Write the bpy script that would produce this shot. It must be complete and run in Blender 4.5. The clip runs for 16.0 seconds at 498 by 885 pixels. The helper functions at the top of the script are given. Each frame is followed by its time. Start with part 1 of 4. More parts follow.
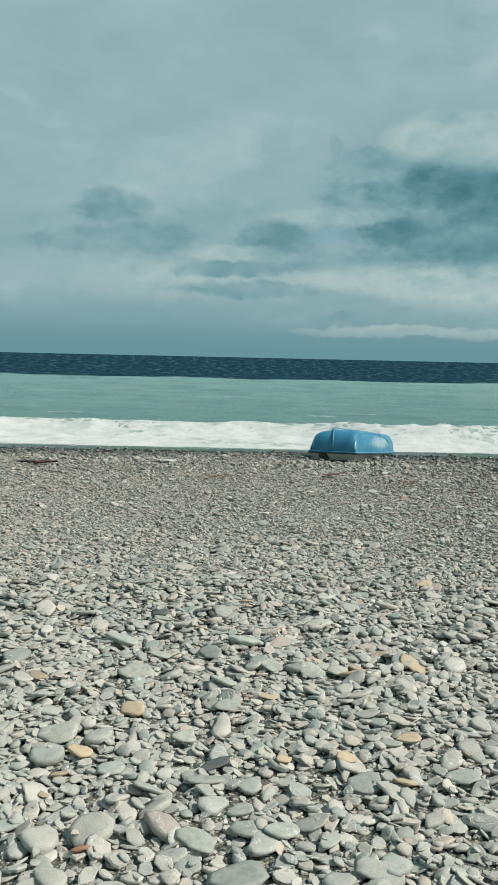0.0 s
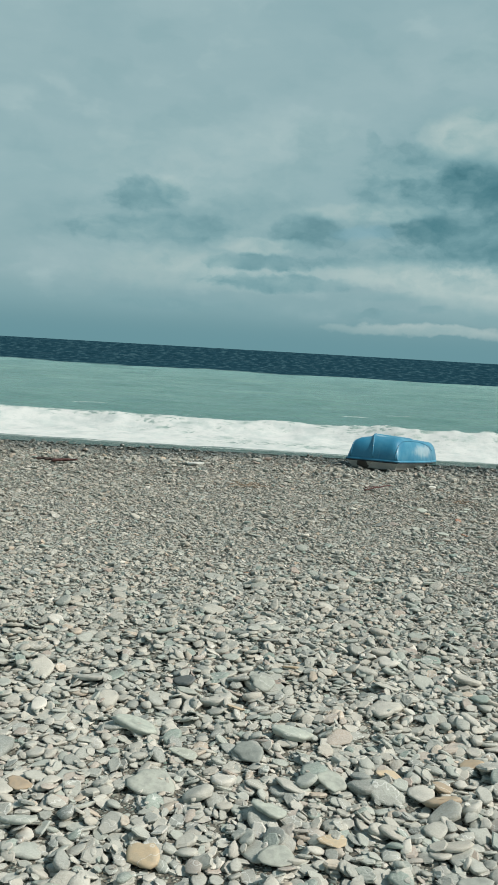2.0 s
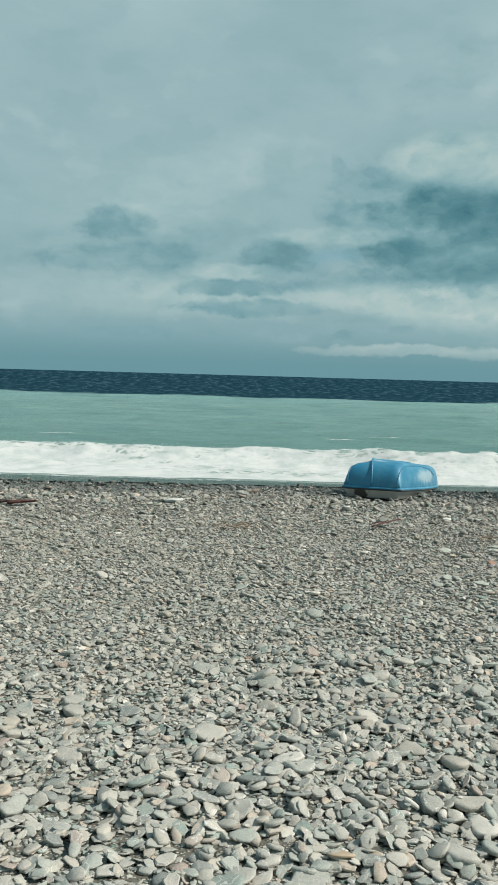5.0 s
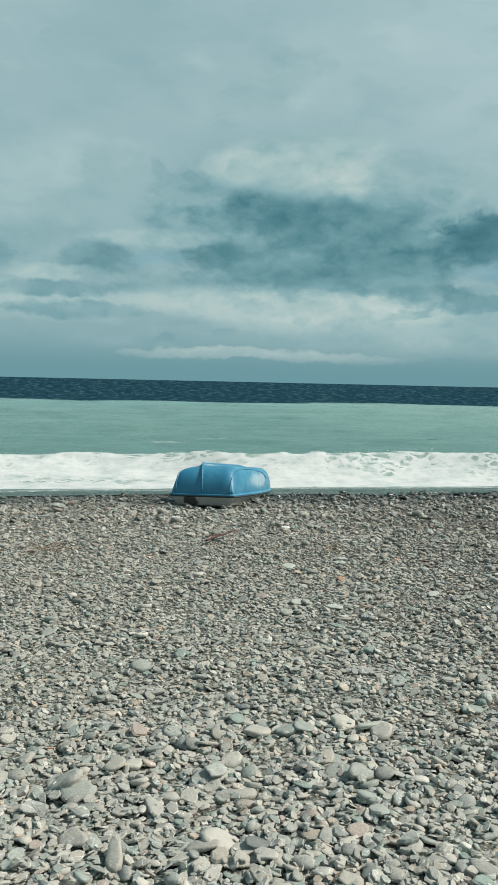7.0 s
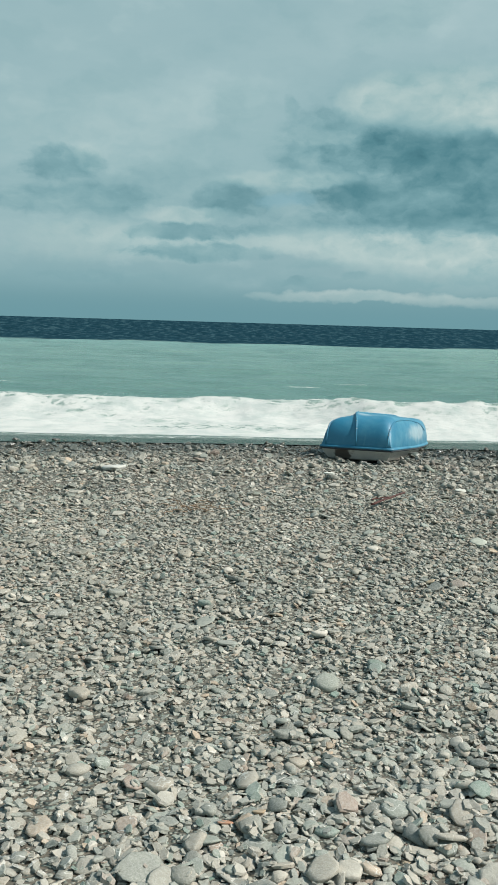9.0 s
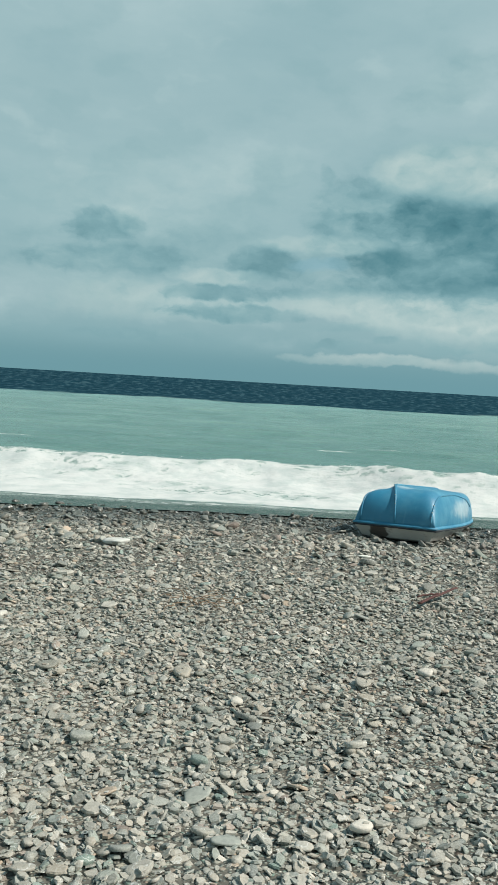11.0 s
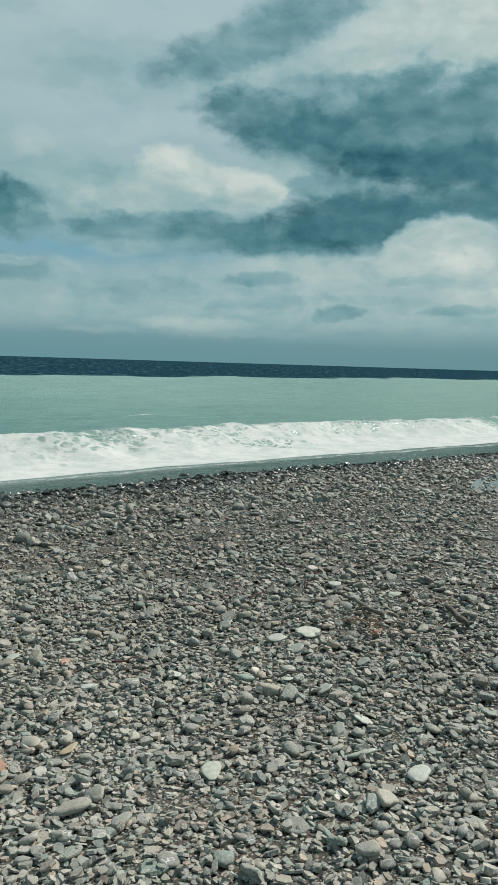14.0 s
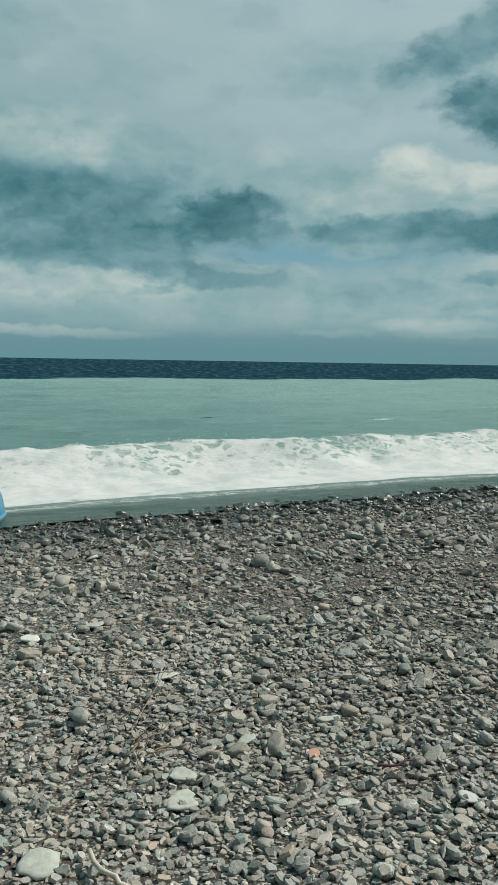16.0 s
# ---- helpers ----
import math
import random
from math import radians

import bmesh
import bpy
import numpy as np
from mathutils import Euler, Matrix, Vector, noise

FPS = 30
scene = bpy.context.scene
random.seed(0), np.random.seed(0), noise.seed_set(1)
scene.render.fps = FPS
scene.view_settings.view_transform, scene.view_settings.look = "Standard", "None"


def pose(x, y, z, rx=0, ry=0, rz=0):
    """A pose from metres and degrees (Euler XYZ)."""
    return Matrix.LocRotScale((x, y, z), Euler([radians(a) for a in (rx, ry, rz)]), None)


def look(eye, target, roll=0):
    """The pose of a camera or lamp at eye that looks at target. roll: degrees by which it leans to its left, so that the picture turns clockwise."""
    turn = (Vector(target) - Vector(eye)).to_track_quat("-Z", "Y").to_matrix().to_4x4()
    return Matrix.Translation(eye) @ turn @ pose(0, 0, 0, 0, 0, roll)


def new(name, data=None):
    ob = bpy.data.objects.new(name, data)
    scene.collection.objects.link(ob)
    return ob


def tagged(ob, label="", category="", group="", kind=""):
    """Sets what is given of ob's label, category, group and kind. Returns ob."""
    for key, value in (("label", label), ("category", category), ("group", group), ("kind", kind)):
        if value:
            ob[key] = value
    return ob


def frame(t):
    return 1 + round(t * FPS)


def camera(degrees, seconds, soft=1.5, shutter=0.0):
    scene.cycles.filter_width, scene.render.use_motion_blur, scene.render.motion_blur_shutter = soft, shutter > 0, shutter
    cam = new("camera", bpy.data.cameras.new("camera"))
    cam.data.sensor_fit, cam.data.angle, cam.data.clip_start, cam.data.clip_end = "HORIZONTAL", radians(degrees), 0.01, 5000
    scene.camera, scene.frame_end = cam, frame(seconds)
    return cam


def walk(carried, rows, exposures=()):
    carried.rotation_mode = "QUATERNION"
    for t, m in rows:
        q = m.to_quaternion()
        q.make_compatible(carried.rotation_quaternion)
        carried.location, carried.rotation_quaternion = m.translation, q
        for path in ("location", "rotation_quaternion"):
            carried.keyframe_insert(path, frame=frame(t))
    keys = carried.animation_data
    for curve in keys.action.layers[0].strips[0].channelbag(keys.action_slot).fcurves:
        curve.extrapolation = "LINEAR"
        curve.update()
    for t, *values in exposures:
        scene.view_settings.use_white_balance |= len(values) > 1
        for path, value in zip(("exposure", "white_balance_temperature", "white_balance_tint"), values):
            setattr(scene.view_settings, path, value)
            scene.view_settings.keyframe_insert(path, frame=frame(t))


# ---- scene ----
# ---- camera ----
cam = camera(34.05, 16.0, soft=1.65)
# seconds, x, y, z, heading (to the left), pitch (up), lean
STEPS = [
    (0.0, -0.000, 0.000, 1.793, 0.00, -5.99, 1.27),
    (0.5, 0.003, 0.274, 1.806, -1.85, -5.88, 1.09),
    (1.0, -0.054, 0.621, 1.793, -3.09, -6.54, 1.45),
    (1.5, -0.072, 0.879, 1.782, -0.90, -7.72, 2.39),
    (2.0, -0.166, 1.135, 1.845, 1.77, -6.51, 3.30),
    (2.5, -0.280, 1.442, 1.851, -1.96, -5.43, 3.81),
    (3.0, -0.245, 1.688, 1.814, -5.74, -5.82, 2.85),
    (3.5, -0.270, 1.998, 1.797, -0.10, -6.67, 1.54),
    (3.7, -0.305, 2.111, 1.786, 2.53, -6.82, 1.71),
    (5.8, -0.352, 3.244, 1.735, -7.58, -3.33, 1.05),
    (6.0, -0.339, 3.373, 1.726, -10.39, -3.36, 0.74),
    (6.5, -0.254, 3.719, 1.717, -11.76, -3.98, 0.73),
    (7.0, -0.230, 4.016, 1.684, -12.10, -4.28, 1.26),
    (7.5, -0.265, 4.342, 1.677, -10.79, -5.04, 1.16),
    (8.0, -0.259, 4.634, 1.654, -5.67, -7.31, 1.26),
    (8.5, -0.357, 4.925, 1.627, -3.45, -8.98, 1.80),
    (8.7, -0.427, 5.059, 1.617, -3.45, -8.75, 1.67),
    (10.8, -0.372, 6.420, 1.574, -0.82, -5.49, 3.07),
    (11.0, -0.335, 6.527, 1.573, -1.12, -4.28, 3.38),
    (11.5, -0.233, 6.791, 1.593, -8.51, -4.42, 4.15),
    (11.6, -0.215, 6.836, 1.597, -11.71, -4.37, 4.14),
    (11.7, -0.195, 6.879, 1.602, -15.18, -4.34, 3.78),
    (11.8, -0.174, 6.923, 1.606, -18.46, -4.17, 3.56),
    (12.0, -0.125, 7.015, 1.614, -23.79, -3.84, 3.17),
    (12.5, 0.011, 7.223, 1.602, -31.26, -3.69, 1.93),
    (13.0, 0.141, 7.473, 1.596, -36.67, -4.65, 2.36),
    (13.5, 0.286, 7.757, 1.580, -42.73, -5.54, 2.14),
    (14.0, 0.520, 7.951, 1.581, -46.23, -5.58, 1.76),
    (14.5, 0.766, 8.176, 1.569, -50.71, -5.45, 2.24),
    (15.0, 0.907, 8.397, 1.569, -55.48, -5.05, 2.86),
    (15.5, 1.037, 8.670, 1.537, -49.64, -4.62, 2.20),
    (15.6, 1.064, 8.735, 1.536, -45.98, -4.88, 2.01),
    (15.7, 1.089, 8.802, 1.536, -42.15, -4.93, 1.79),
    (15.8, 1.108, 8.869, 1.535, -38.11, -5.17, 1.52),
    (15.9, 1.118, 8.934, 1.533, -33.89, -5.45, 1.11),
    (16.0, 1.124, 8.998, 1.530, -29.75, -5.72, 0.92),
]


def carried_pose(x, y, z, heading, pitch, lean):
    return pose(x, y, z, 0, 0, heading) @ pose(0, 0, 0, 90 + pitch, 0, 0) @ pose(0, 0, 0, 0, 0, lean)


walk(cam, [(s[0], carried_pose(*s[1:])) for s in STEPS],
     exposures=[(0.0, -0.04), (3.7, 0.0), (7.0, 0.05), (11.0, 0.12), (12.5, 0.03), (13.5, -0.02), (14.0, -0.06), (15.0, -0.19), (16.0, -0.13)])

# ---- sky and sun ----
SUN_EL, SUN_AZ = 48.0, 97.0          # degrees; azimuth clockwise from +y
sun = new("sun", bpy.data.lights.new("sun", "SUN"))
sun.data.energy, sun.data.angle, sun.data.color = 5.0, radians(0.6), (1.0, 0.955, 0.88)
sd = Vector((math.sin(radians(SUN_AZ)) * math.cos(radians(SUN_EL)), math.cos(radians(SUN_AZ)) * math.cos(radians(SUN_EL)), math.sin(radians(SUN_EL))))
sun.matrix_world = look(sd * 50, (0, 0, 0))


def lin(r, g, b):
    """Linear colour from display values 0..255."""
    return tuple((c / 255 / 12.92 if c <= 10 else ((c / 255 + 0.055) / 1.055) ** 2.4) for c in (r, g, b)) + (1.0,)


class Tree:
    """Short hand for building node trees."""

    def __init__(self, tree):
        self.t = tree
        tree.nodes.clear()

    def node(self, kind, **settings):
        n = self.t.nodes.new(kind)
        for key, value in settings.items():
            if key == "operation":
                n.operation = value
            elif key == "data_type":
                n.data_type = value
            elif key == "feature":
                n.feature = value
            elif key == "interpolation_type":
                n.interpolation_type = value
            elif key == "blend_type":
                n.blend_type = value
            elif key == "noise_dimensions":
                n.noise_dimensions = value
        return n

    def put(self, socket, value):
        if hasattr(value, "is_output"):
            self.t.links.new(value, socket)
        elif value is not None:
            socket.default_value = value

    def math(self, op, a, b=None, c=None):
        n = self.node("ShaderNodeMath", operation=op)
        for s, v in zip(n.inputs, (a, b, c)):
            self.put(s, v)
        return n.outputs[0]

    def vec(self, op, a, b=None):
        n = self.node("ShaderNodeVectorMath", operation=op)
        self.put(n.inputs[0], a)
        if b is not None:
            self.put(n.inputs[1], b)
        return n.outputs[1] if op in ("LENGTH", "DOT_PRODUCT") else n.outputs[0]

    def xyz(self, x, y, z=0.0):
        n = self.node("ShaderNodeCombineXYZ")
        for s, v in zip(n.inputs, (x, y, z)):
            self.put(s, v)
        return n.outputs[0]

    def split(self, v):
        n = self.node("ShaderNodeSeparateXYZ")
        self.put(n.inputs[0], v)
        return n.outputs

    def noise(self, v, scale=1.0, detail=4.0, rough=0.55, colour=False):
        n = self.node("ShaderNodeTexNoise")
        self.put(n.inputs["Vector"], v)
        n.inputs["Scale"].default_value, n.inputs["Detail"].default_value, n.inputs["Roughness"].default_value = scale, detail, rough
        return n.outputs["Color" if colour else "Fac"]

    def voronoi(self, v, scale, feature="F1"):
        n = self.node("ShaderNodeTexVoronoi", feature=feature)
        self.put(n.inputs["Vector"], v)
        n.inputs["Scale"].default_value = scale
        return n.outputs

    def step(self, v, a, b, lo=0.0, hi=1.0):
        n = self.node("ShaderNodeMapRange", interpolation_type="SMOOTHSTEP")
        for s, x in zip(n.inputs, (v, a, b, lo, hi)):
            self.put(s, x)
        return n.outputs[0]

    def mix(self, fac, a, b, blend="MIX"):
        n = self.node("ShaderNodeMix", data_type="RGBA", blend_type=blend)
        self.put(n.inputs[0], fac), self.put(n.inputs[6], a), self.put(n.inputs[7], b)
        return n.outputs[2]

    def blend(self, fac, a, b):
        n = self.node("ShaderNodeMix", data_type="FLOAT")
        self.put(n.inputs[0], fac), self.put(n.inputs[2], a), self.put(n.inputs[3], b)
        return n.outputs[0]

    def ramp(self, v, stops, constant=False):
        n = self.node("ShaderNodeValToRGB")
        r = n.color_ramp
        r.interpolation = "CONSTANT" if constant else "LINEAR"
        while len(r.elements) < len(stops):
            r.elements.new(0.5)
        for e, (at, c) in zip(r.elements, stops):
            e.position, e.color = at, c if len(c) == 4 else (*c, 1)
        self.put(n.inputs[0], v)
        return n.outputs[0]

    def bump(self, height, strength=0.5, distance=0.01, normal=None):
        n = self.node("ShaderNodeBump")
        n.inputs["Strength"].default_value, n.inputs["Distance"].default_value = strength, distance
        self.put(n.inputs["Height"], height)
        if normal is not None:
            self.put(n.inputs["Normal"], normal)
        return n.outputs[0]


def build_sky():
    world = bpy.data.worlds.new("sky")
    scene.world = world
    world.use_nodes = True
    t = Tree(world.node_tree)
    way = t.node("ShaderNodeTexCoord").outputs["Generated"]
    x, y, z = t.split(way)
    az = t.math("MULTIPLY", t.math("ARCTAN2", x, y), 180 / math.pi)
    el = t.math("MULTIPLY", t.math("ARCSINE", z), 180 / math.pi)
    flat = t.xyz(az, t.math("MULTIPLY", el, 1.35))
    wob = t.split(t.vec("SUBTRACT", t.noise(flat, 0.16, 4, 0.55, True), (0.5, 0.5, 0.5)))
    curl = t.split(t.vec("SUBTRACT", t.noise(flat, 0.85, 4, 0.55, True), (0.5, 0.5, 0.5)))
    waz = t.math("ADD", az, t.math("ADD", t.math("MULTIPLY", wob[0], 3.0), t.math("MULTIPLY", curl[0], 1.5)))
    wel = t.math("ADD", el, t.math("ADD", t.math("MULTIPLY", wob[1], 0.9), t.math("MULTIPLY", curl[1], 0.7)))
    # clear air between the clouds
    air = t.node("ShaderNodeTexSky")
    air.sky_type, air.sun_disc, air.sun_elevation, air.sun_rotation = "NISHITA", False, radians(SUN_EL), radians(SUN_AZ)
    clear = t.vec("SCALE", air.outputs[0])
    clear.node.inputs["Scale"].default_value = 0.06
    up = t.math("DIVIDE", el, 90.0)
    veil = t.ramp(up, [(0.0, lin(112, 153, 161)), (0.03, lin(128, 166, 173)), (0.06, lin(150, 180, 184)), (0.12, lin(150, 182, 186)),
                       (0.2, lin(154, 184, 188)), (0.3, lin(160, 189, 193)), (0.36, lin(154, 184, 190)), (0.5, lin(88, 132, 156)), (0.65, lin(66, 110, 138)), (1.0, lin(58, 100, 130))])
    colour = t.mix(0.93, clear, veil)
    colour = t.mix(t.math("MULTIPLY", t.step(az, 15, 38, 0, 0.6), t.step(el, 9, 17)), colour, lin(176, 200, 206))
    # broad soft sheets and faint mottling
    low = t.math("MULTIPLY", t.step(el, 1.2, 3.0), t.step(el, 48, 30))
    broad = t.noise(t.xyz(t.math("MULTIPLY", waz, 0.05), t.math("MULTIPLY", wel, 0.12), 3.0), 1.0, 5, 0.55)
    colour = t.mix(t.math("MULTIPLY", t.step(broad, 0.46, 0.7, 0, 0.5), low), colour, lin(174, 197, 200))
    colour = t.mix(t.math("MULTIPLY", t.step(broad, 0.52, 0.3, 0, 0.5), low), colour, lin(136, 170, 177))
    mottle = t.noise(t.xyz(t.math("MULTIPLY", waz, 0.14), t.math("MULTIPLY", wel, 0.30), 5.0), 1.0, 4, 0.5)
    colour = t.mix(t.math("MULTIPLY", t.step(mottle, 0.5, 0.34, 0, 0.35), low), colour, lin(132, 168, 174))
    colour = t.mix(t.math("MULTIPLY", t.step(mottle, 0.56, 0.72, 0, 0.35), low), colour, lin(180, 202, 203))
    puff = t.math("SUBTRACT", t.noise(t.xyz(waz, t.math("MULTIPLY", wel, 1.7), 2.0), 0.45, 5, 0.55), 0.5)
    tone, cover, laid = 0.0, 0.0, 0
    spot = t.xyz(waz, wel, t.math("SQRT", t.math("ADD", puff, 0.5)))

    def reach(a, e, w, h, amount, soft, slope):
        """How far a ragged oval cloud round a bearing and a height in degrees covers the sky."""
        grip = 0.73 if h > 0.8 else 0.6          # small clouds are the more ragged
        edge_ = 1.0 + 0.5 / grip**2
        n = t.node("ShaderNodeMapping")
        n.vector_type = "TEXTURE"
        t.put(n.inputs["Vector"], spot)
        n.inputs["Location"].default_value = (a, e, 0)
        n.inputs["Rotation"].default_value = (0, 0, math.atan(slope))
        n.inputs["Scale"].default_value = (1.05 * w, 1.08 * h, grip)
        d = t.vec("DOT_PRODUCT", n.outputs[0], n.outputs[0])
        return t.step(d, edge_ + 1.4 * soft, edge_ - 1.15 * soft, 0, amount)

    def blue(*where):
        nonlocal colour
        colour = t.mix(reach(*where), colour, lin(122, 168, 184))

    def cloud(a, e, w, h, shade_, amount, soft, slope):
        """A soft cloud of its own shade."""
        nonlocal tone, cover, spot, laid
        fac = reach(a, e, w, h, amount, soft, slope)
        tone, cover = t.blend(fac, tone, shade_), t.blend(fac, cover, 1.0)
        laid += 1
        if laid % 15 == 0:       # worked out batch by batch, which keeps the shader's memory small
            spot = t.vec("ADD", spot, t.xyz(t.math("MULTIPLY", tone, 1e-6), t.math("MULTIPLY", cover, 1e-6)))

    # bearing, height, half width, half height, share, softness, slope
    blue(34.0, 7.9, 7.82, 1.03, 0.75, 0.6, -0.003)
    blue(37.5, 7.1, 5.79, 0.88, 0.6, 0.7, -0.009)
    blue(36.2, 11.9, 1.00, 0.44, 0.7, 0.6, 0.013)
    blue(35.4, 7.9, 5.66, 1.09, 0.7, 0.7, 0.055)
    blue(41.5, 5.5, 7.80, 1.89, 0.45, 0.8, 0.008)
    blue(5.0, 8.3, 1.95, 0.40, 0.6, 0.6, 0.049)
    # bearing, height, half width, half height, shade, share, softness, slope
    cloud(16.0, 5.20, 12.53, 0.99, 0.72, 0.85, 0.5, -0.027)
    cloud(-4.2, 4.80, 7.63, 0.76, 0.66, 0.5, 0.7, 0.034)
    cloud(10.0, 2.00, 5.88, 0.34, 0.8, 0.7, 0.6, 0.017)
    cloud(15.5, 1.90, 5.36, 0.26, 0.74, 0.5, 0.6, 0.004)
    cloud(-4.3, 7.90, 10.23, 2.29, 0.5, 0.45, 0.8, 0.052)
    cloud(-6.3, 12.30, 8.15, 2.39, 0.6, 0.3, 0.9, 0.091)
    cloud(16.5, 10.30, 9.39, 3.98, 0.36, 0.75, 0.6, -0.042)
    cloud(9.5, 11.70, 5.02, 1.89, 0.42, 0.6, 0.7, -0.014)
    cloud(16.4, 11.10, 6.74, 1.51, 0.16, 0.75, 0.7, -0.036)
    cloud(10.6, 8.80, 2.90, 1.02, 0.14, 0.75, 0.6, -0.014)
    cloud(18.8, 7.90, 6.31, 1.63, 0.22, 0.8, 0.5, -0.081)
    cloud(14.7, 7.50, 3.06, 0.90, 0.26, 0.7, 0.5, -0.069)
    cloud(21.6, 9.50, 4.31, 2.39, 0.24, 0.6, 0.7, -0.047)
    cloud(11.2, 14.58, 1.82, 1.11, 0.79, 0.75, 0.7, 0.114)
    cloud(14.6, 14.40, 3.40, 1.39, 0.66, 0.6, 0.7, -0.084)
    cloud(18.4, 13.90, 1.54, 1.04, 0.8, 0.6, 0.6, -0.006)
    cloud(17.2, 15.30, 4.06, 1.03, 0.7, 0.5, 0.7, -0.052)
    cloud(-9.9, 10.00, 2.53, 0.88, 0.32, 0.75, 0.6, 0.067)
    cloud(-7.9, 10.50, 0.81, 0.70, 0.76, 0.33, 0.7, 0.091)
    cloud(1.3, 8.20, 1.94, 1.02, 0.28, 0.65, 0.6, 0.058)
    cloud(-1.5, 6.00, 3.66, 0.56, 0.3, 0.7, 0.5, 0.042)
    cloud(-1.6, 7.10, 2.89, 0.44, 0.78, 0.55, 0.6, 0.044)
    cloud(0.1, 4.60, 4.48, 0.50, 0.36, 0.7, 0.5, 0.017)
    cloud(-8.7, 7.80, 4.77, 0.88, 0.4, 0.6, 0.6, 0.034)
    cloud(5.7, 9.60, 4.28, 0.50, 0.7, 0.6, 0.6, 0.028)
    cloud(8.6, 7.00, 3.50, 0.56, 0.44, 0.5, 0.6, 0.042)
    cloud(6.7, 6.30, 3.92, 0.48, 0.4, 0.5, 0.6, -0.002)
    cloud(-6.8, 2.90, 3.61, 0.36, 0.44, 0.3, 0.85, 0.031)
    cloud(6.8, 2.90, 1.70, 0.24, 0.36, 0.41, 0.75, 0.018)
    cloud(9.8, 3.30, 0.94, 0.24, 0.36, 0.38, 0.75, 0.045)
    cloud(14.5, 2.90, 1.48, 0.24, 0.36, 0.41, 0.75, 0.042)
    cloud(7.6, 4.10, 2.82, 0.24, 0.46, 0.3, 0.85, 0.046)
    cloud(13.1, 19.50, 3.25, 1.11, 0.48, 0.4, 0.8, 0.492)
    cloud(2.0, 14.30, 1.73, 1.19, 0.5, 0.35, 0.8, 0.06)
    cloud(5.3, 14.10, 0.46, 0.56, 0.46, 0.45, 0.7, 0.046)
    cloud(-7.9, 5.70, 4.07, 0.64, 0.68, 0.45, 0.7, 0.073)
    cloud(16.2, 5.00, 9.73, 1.31, 0.73, 0.8, 0.6, -0.042)
    cloud(25.1, 3.10, 11.81, 1.04, 0.62, 0.5, 0.8, -0.008)
    cloud(18.2, 1.80, 4.19, 0.32, 0.76, 0.5, 0.6, -0.016)
    cloud(43.1, 3.10, 4.46, 0.42, 0.72, 0.6, 0.6, 0.108)
    cloud(35.8, 2.00, 2.35, 0.28, 0.7, 0.5, 0.6, 0.014)
    cloud(17.9, 13.60, 4.12, 1.23, 0.7, 0.6, 0.7, 0.064)
    cloud(15.6, 15.40, 5.51, 1.39, 0.6, 0.35, 0.8, 0.099)
    cloud(24.8, 13.40, 5.04, 1.39, 0.6, 0.4, 0.8, 0.055)
    cloud(33.5, 10.50, 5.47, 2.19, 0.56, 0.75, 0.6, 0.005)
    cloud(37.0, 9.70, 4.25, 1.47, 0.54, 0.7, 0.6, -0.024)
    cloud(17.3, 8.10, 8.64, 1.79, 0.34, 0.7, 0.6, 0.038)
    cloud(17.6, 10.70, 4.13, 1.35, 0.24, 0.6, 0.7, -0.021)
    cloud(14.7, 8.50, 4.41, 1.35, 0.26, 0.6, 0.7, 0.027)
    cloud(19.1, 8.60, 3.42, 1.03, 0.2, 0.6, 0.7, 0.016)
    cloud(23.8, 7.70, 3.90, 0.96, 0.4, 0.6, 0.6, 0.021)
    cloud(24.9, 10.60, 1.93, 1.03, 0.62, 0.6, 0.7, 0.244)
    cloud(28.0, 9.80, 3.45, 1.51, 0.12, 0.92, 0.55, 0.041)
    cloud(30.8, 8.60, 2.36, 0.76, 0.3, 0.6, 0.6, -0.015)
    cloud(31.0, 13.80, 1.09, 0.84, 0.8, 0.33, 0.8, 0.029)
    cloud(32.6, 12.80, 1.26, 1.35, 0.7, 0.28, 0.9, -0.254)
    cloud(35.0, 10.60, 1.55, 0.96, 0.68, 0.5, 0.7, 0.019)
    cloud(36.3, 8.80, 3.49, 0.72, 0.42, 0.5, 0.6, -0.02)
    cloud(37.8, 10.80, 1.92, 0.88, 0.66, 0.5, 0.6, 0.01)
    cloud(20.5, 6.60, 4.62, 0.54, 0.38, 0.75, 0.5, -0.043)
    cloud(28.6, 5.80, 4.73, 0.80, 0.34, 0.85, 0.5, 0.019)
    cloud(29.3, 6.40, 2.37, 0.32, 0.72, 0.5, 0.6, -0.011)
    cloud(33.3, 6.00, 1.10, 0.56, 0.8, 0.35, 0.7, 0.031)
    cloud(23.1, 4.70, 1.40, 0.32, 0.34, 0.49, 0.65, 0.097)
    cloud(29.4, 4.50, 3.78, 0.36, 0.46, 0.34, 0.75, 0.087)
    cloud(36.5, 5.00, 3.50, 0.76, 0.44, 0.65, 0.6, 0.007)
    cloud(41.0, 6.40, 1.51, 0.44, 0.6, 0.6, 0.6, 0.016)
    cloud(41.5, 5.20, 1.36, 0.28, 0.72, 0.28, 0.8, 0.019)
    cloud(36.6, 18.70, 5.74, 1.79, 0.48, 0.4, 0.8, -0.048)
    cloud(53.1, 4.60, 20.49, 2.47, 0.64, 0.72, 0.7, 0.005)
    cloud(68.8, 4.70, 5.83, 2.19, 0.68, 0.6, 0.8, -0.007)
    cloud(58.0, 20.60, 7.15, 2.89, 0.72, 0.85, 0.6, 0.181)
    cloud(65.2, 20.00, 4.76, 3.18, 0.78, 0.7, 0.7, -0.03)
    cloud(47.8, 18.80, 6.09, 1.39, 0.66, 0.6, 0.7, 0.111)
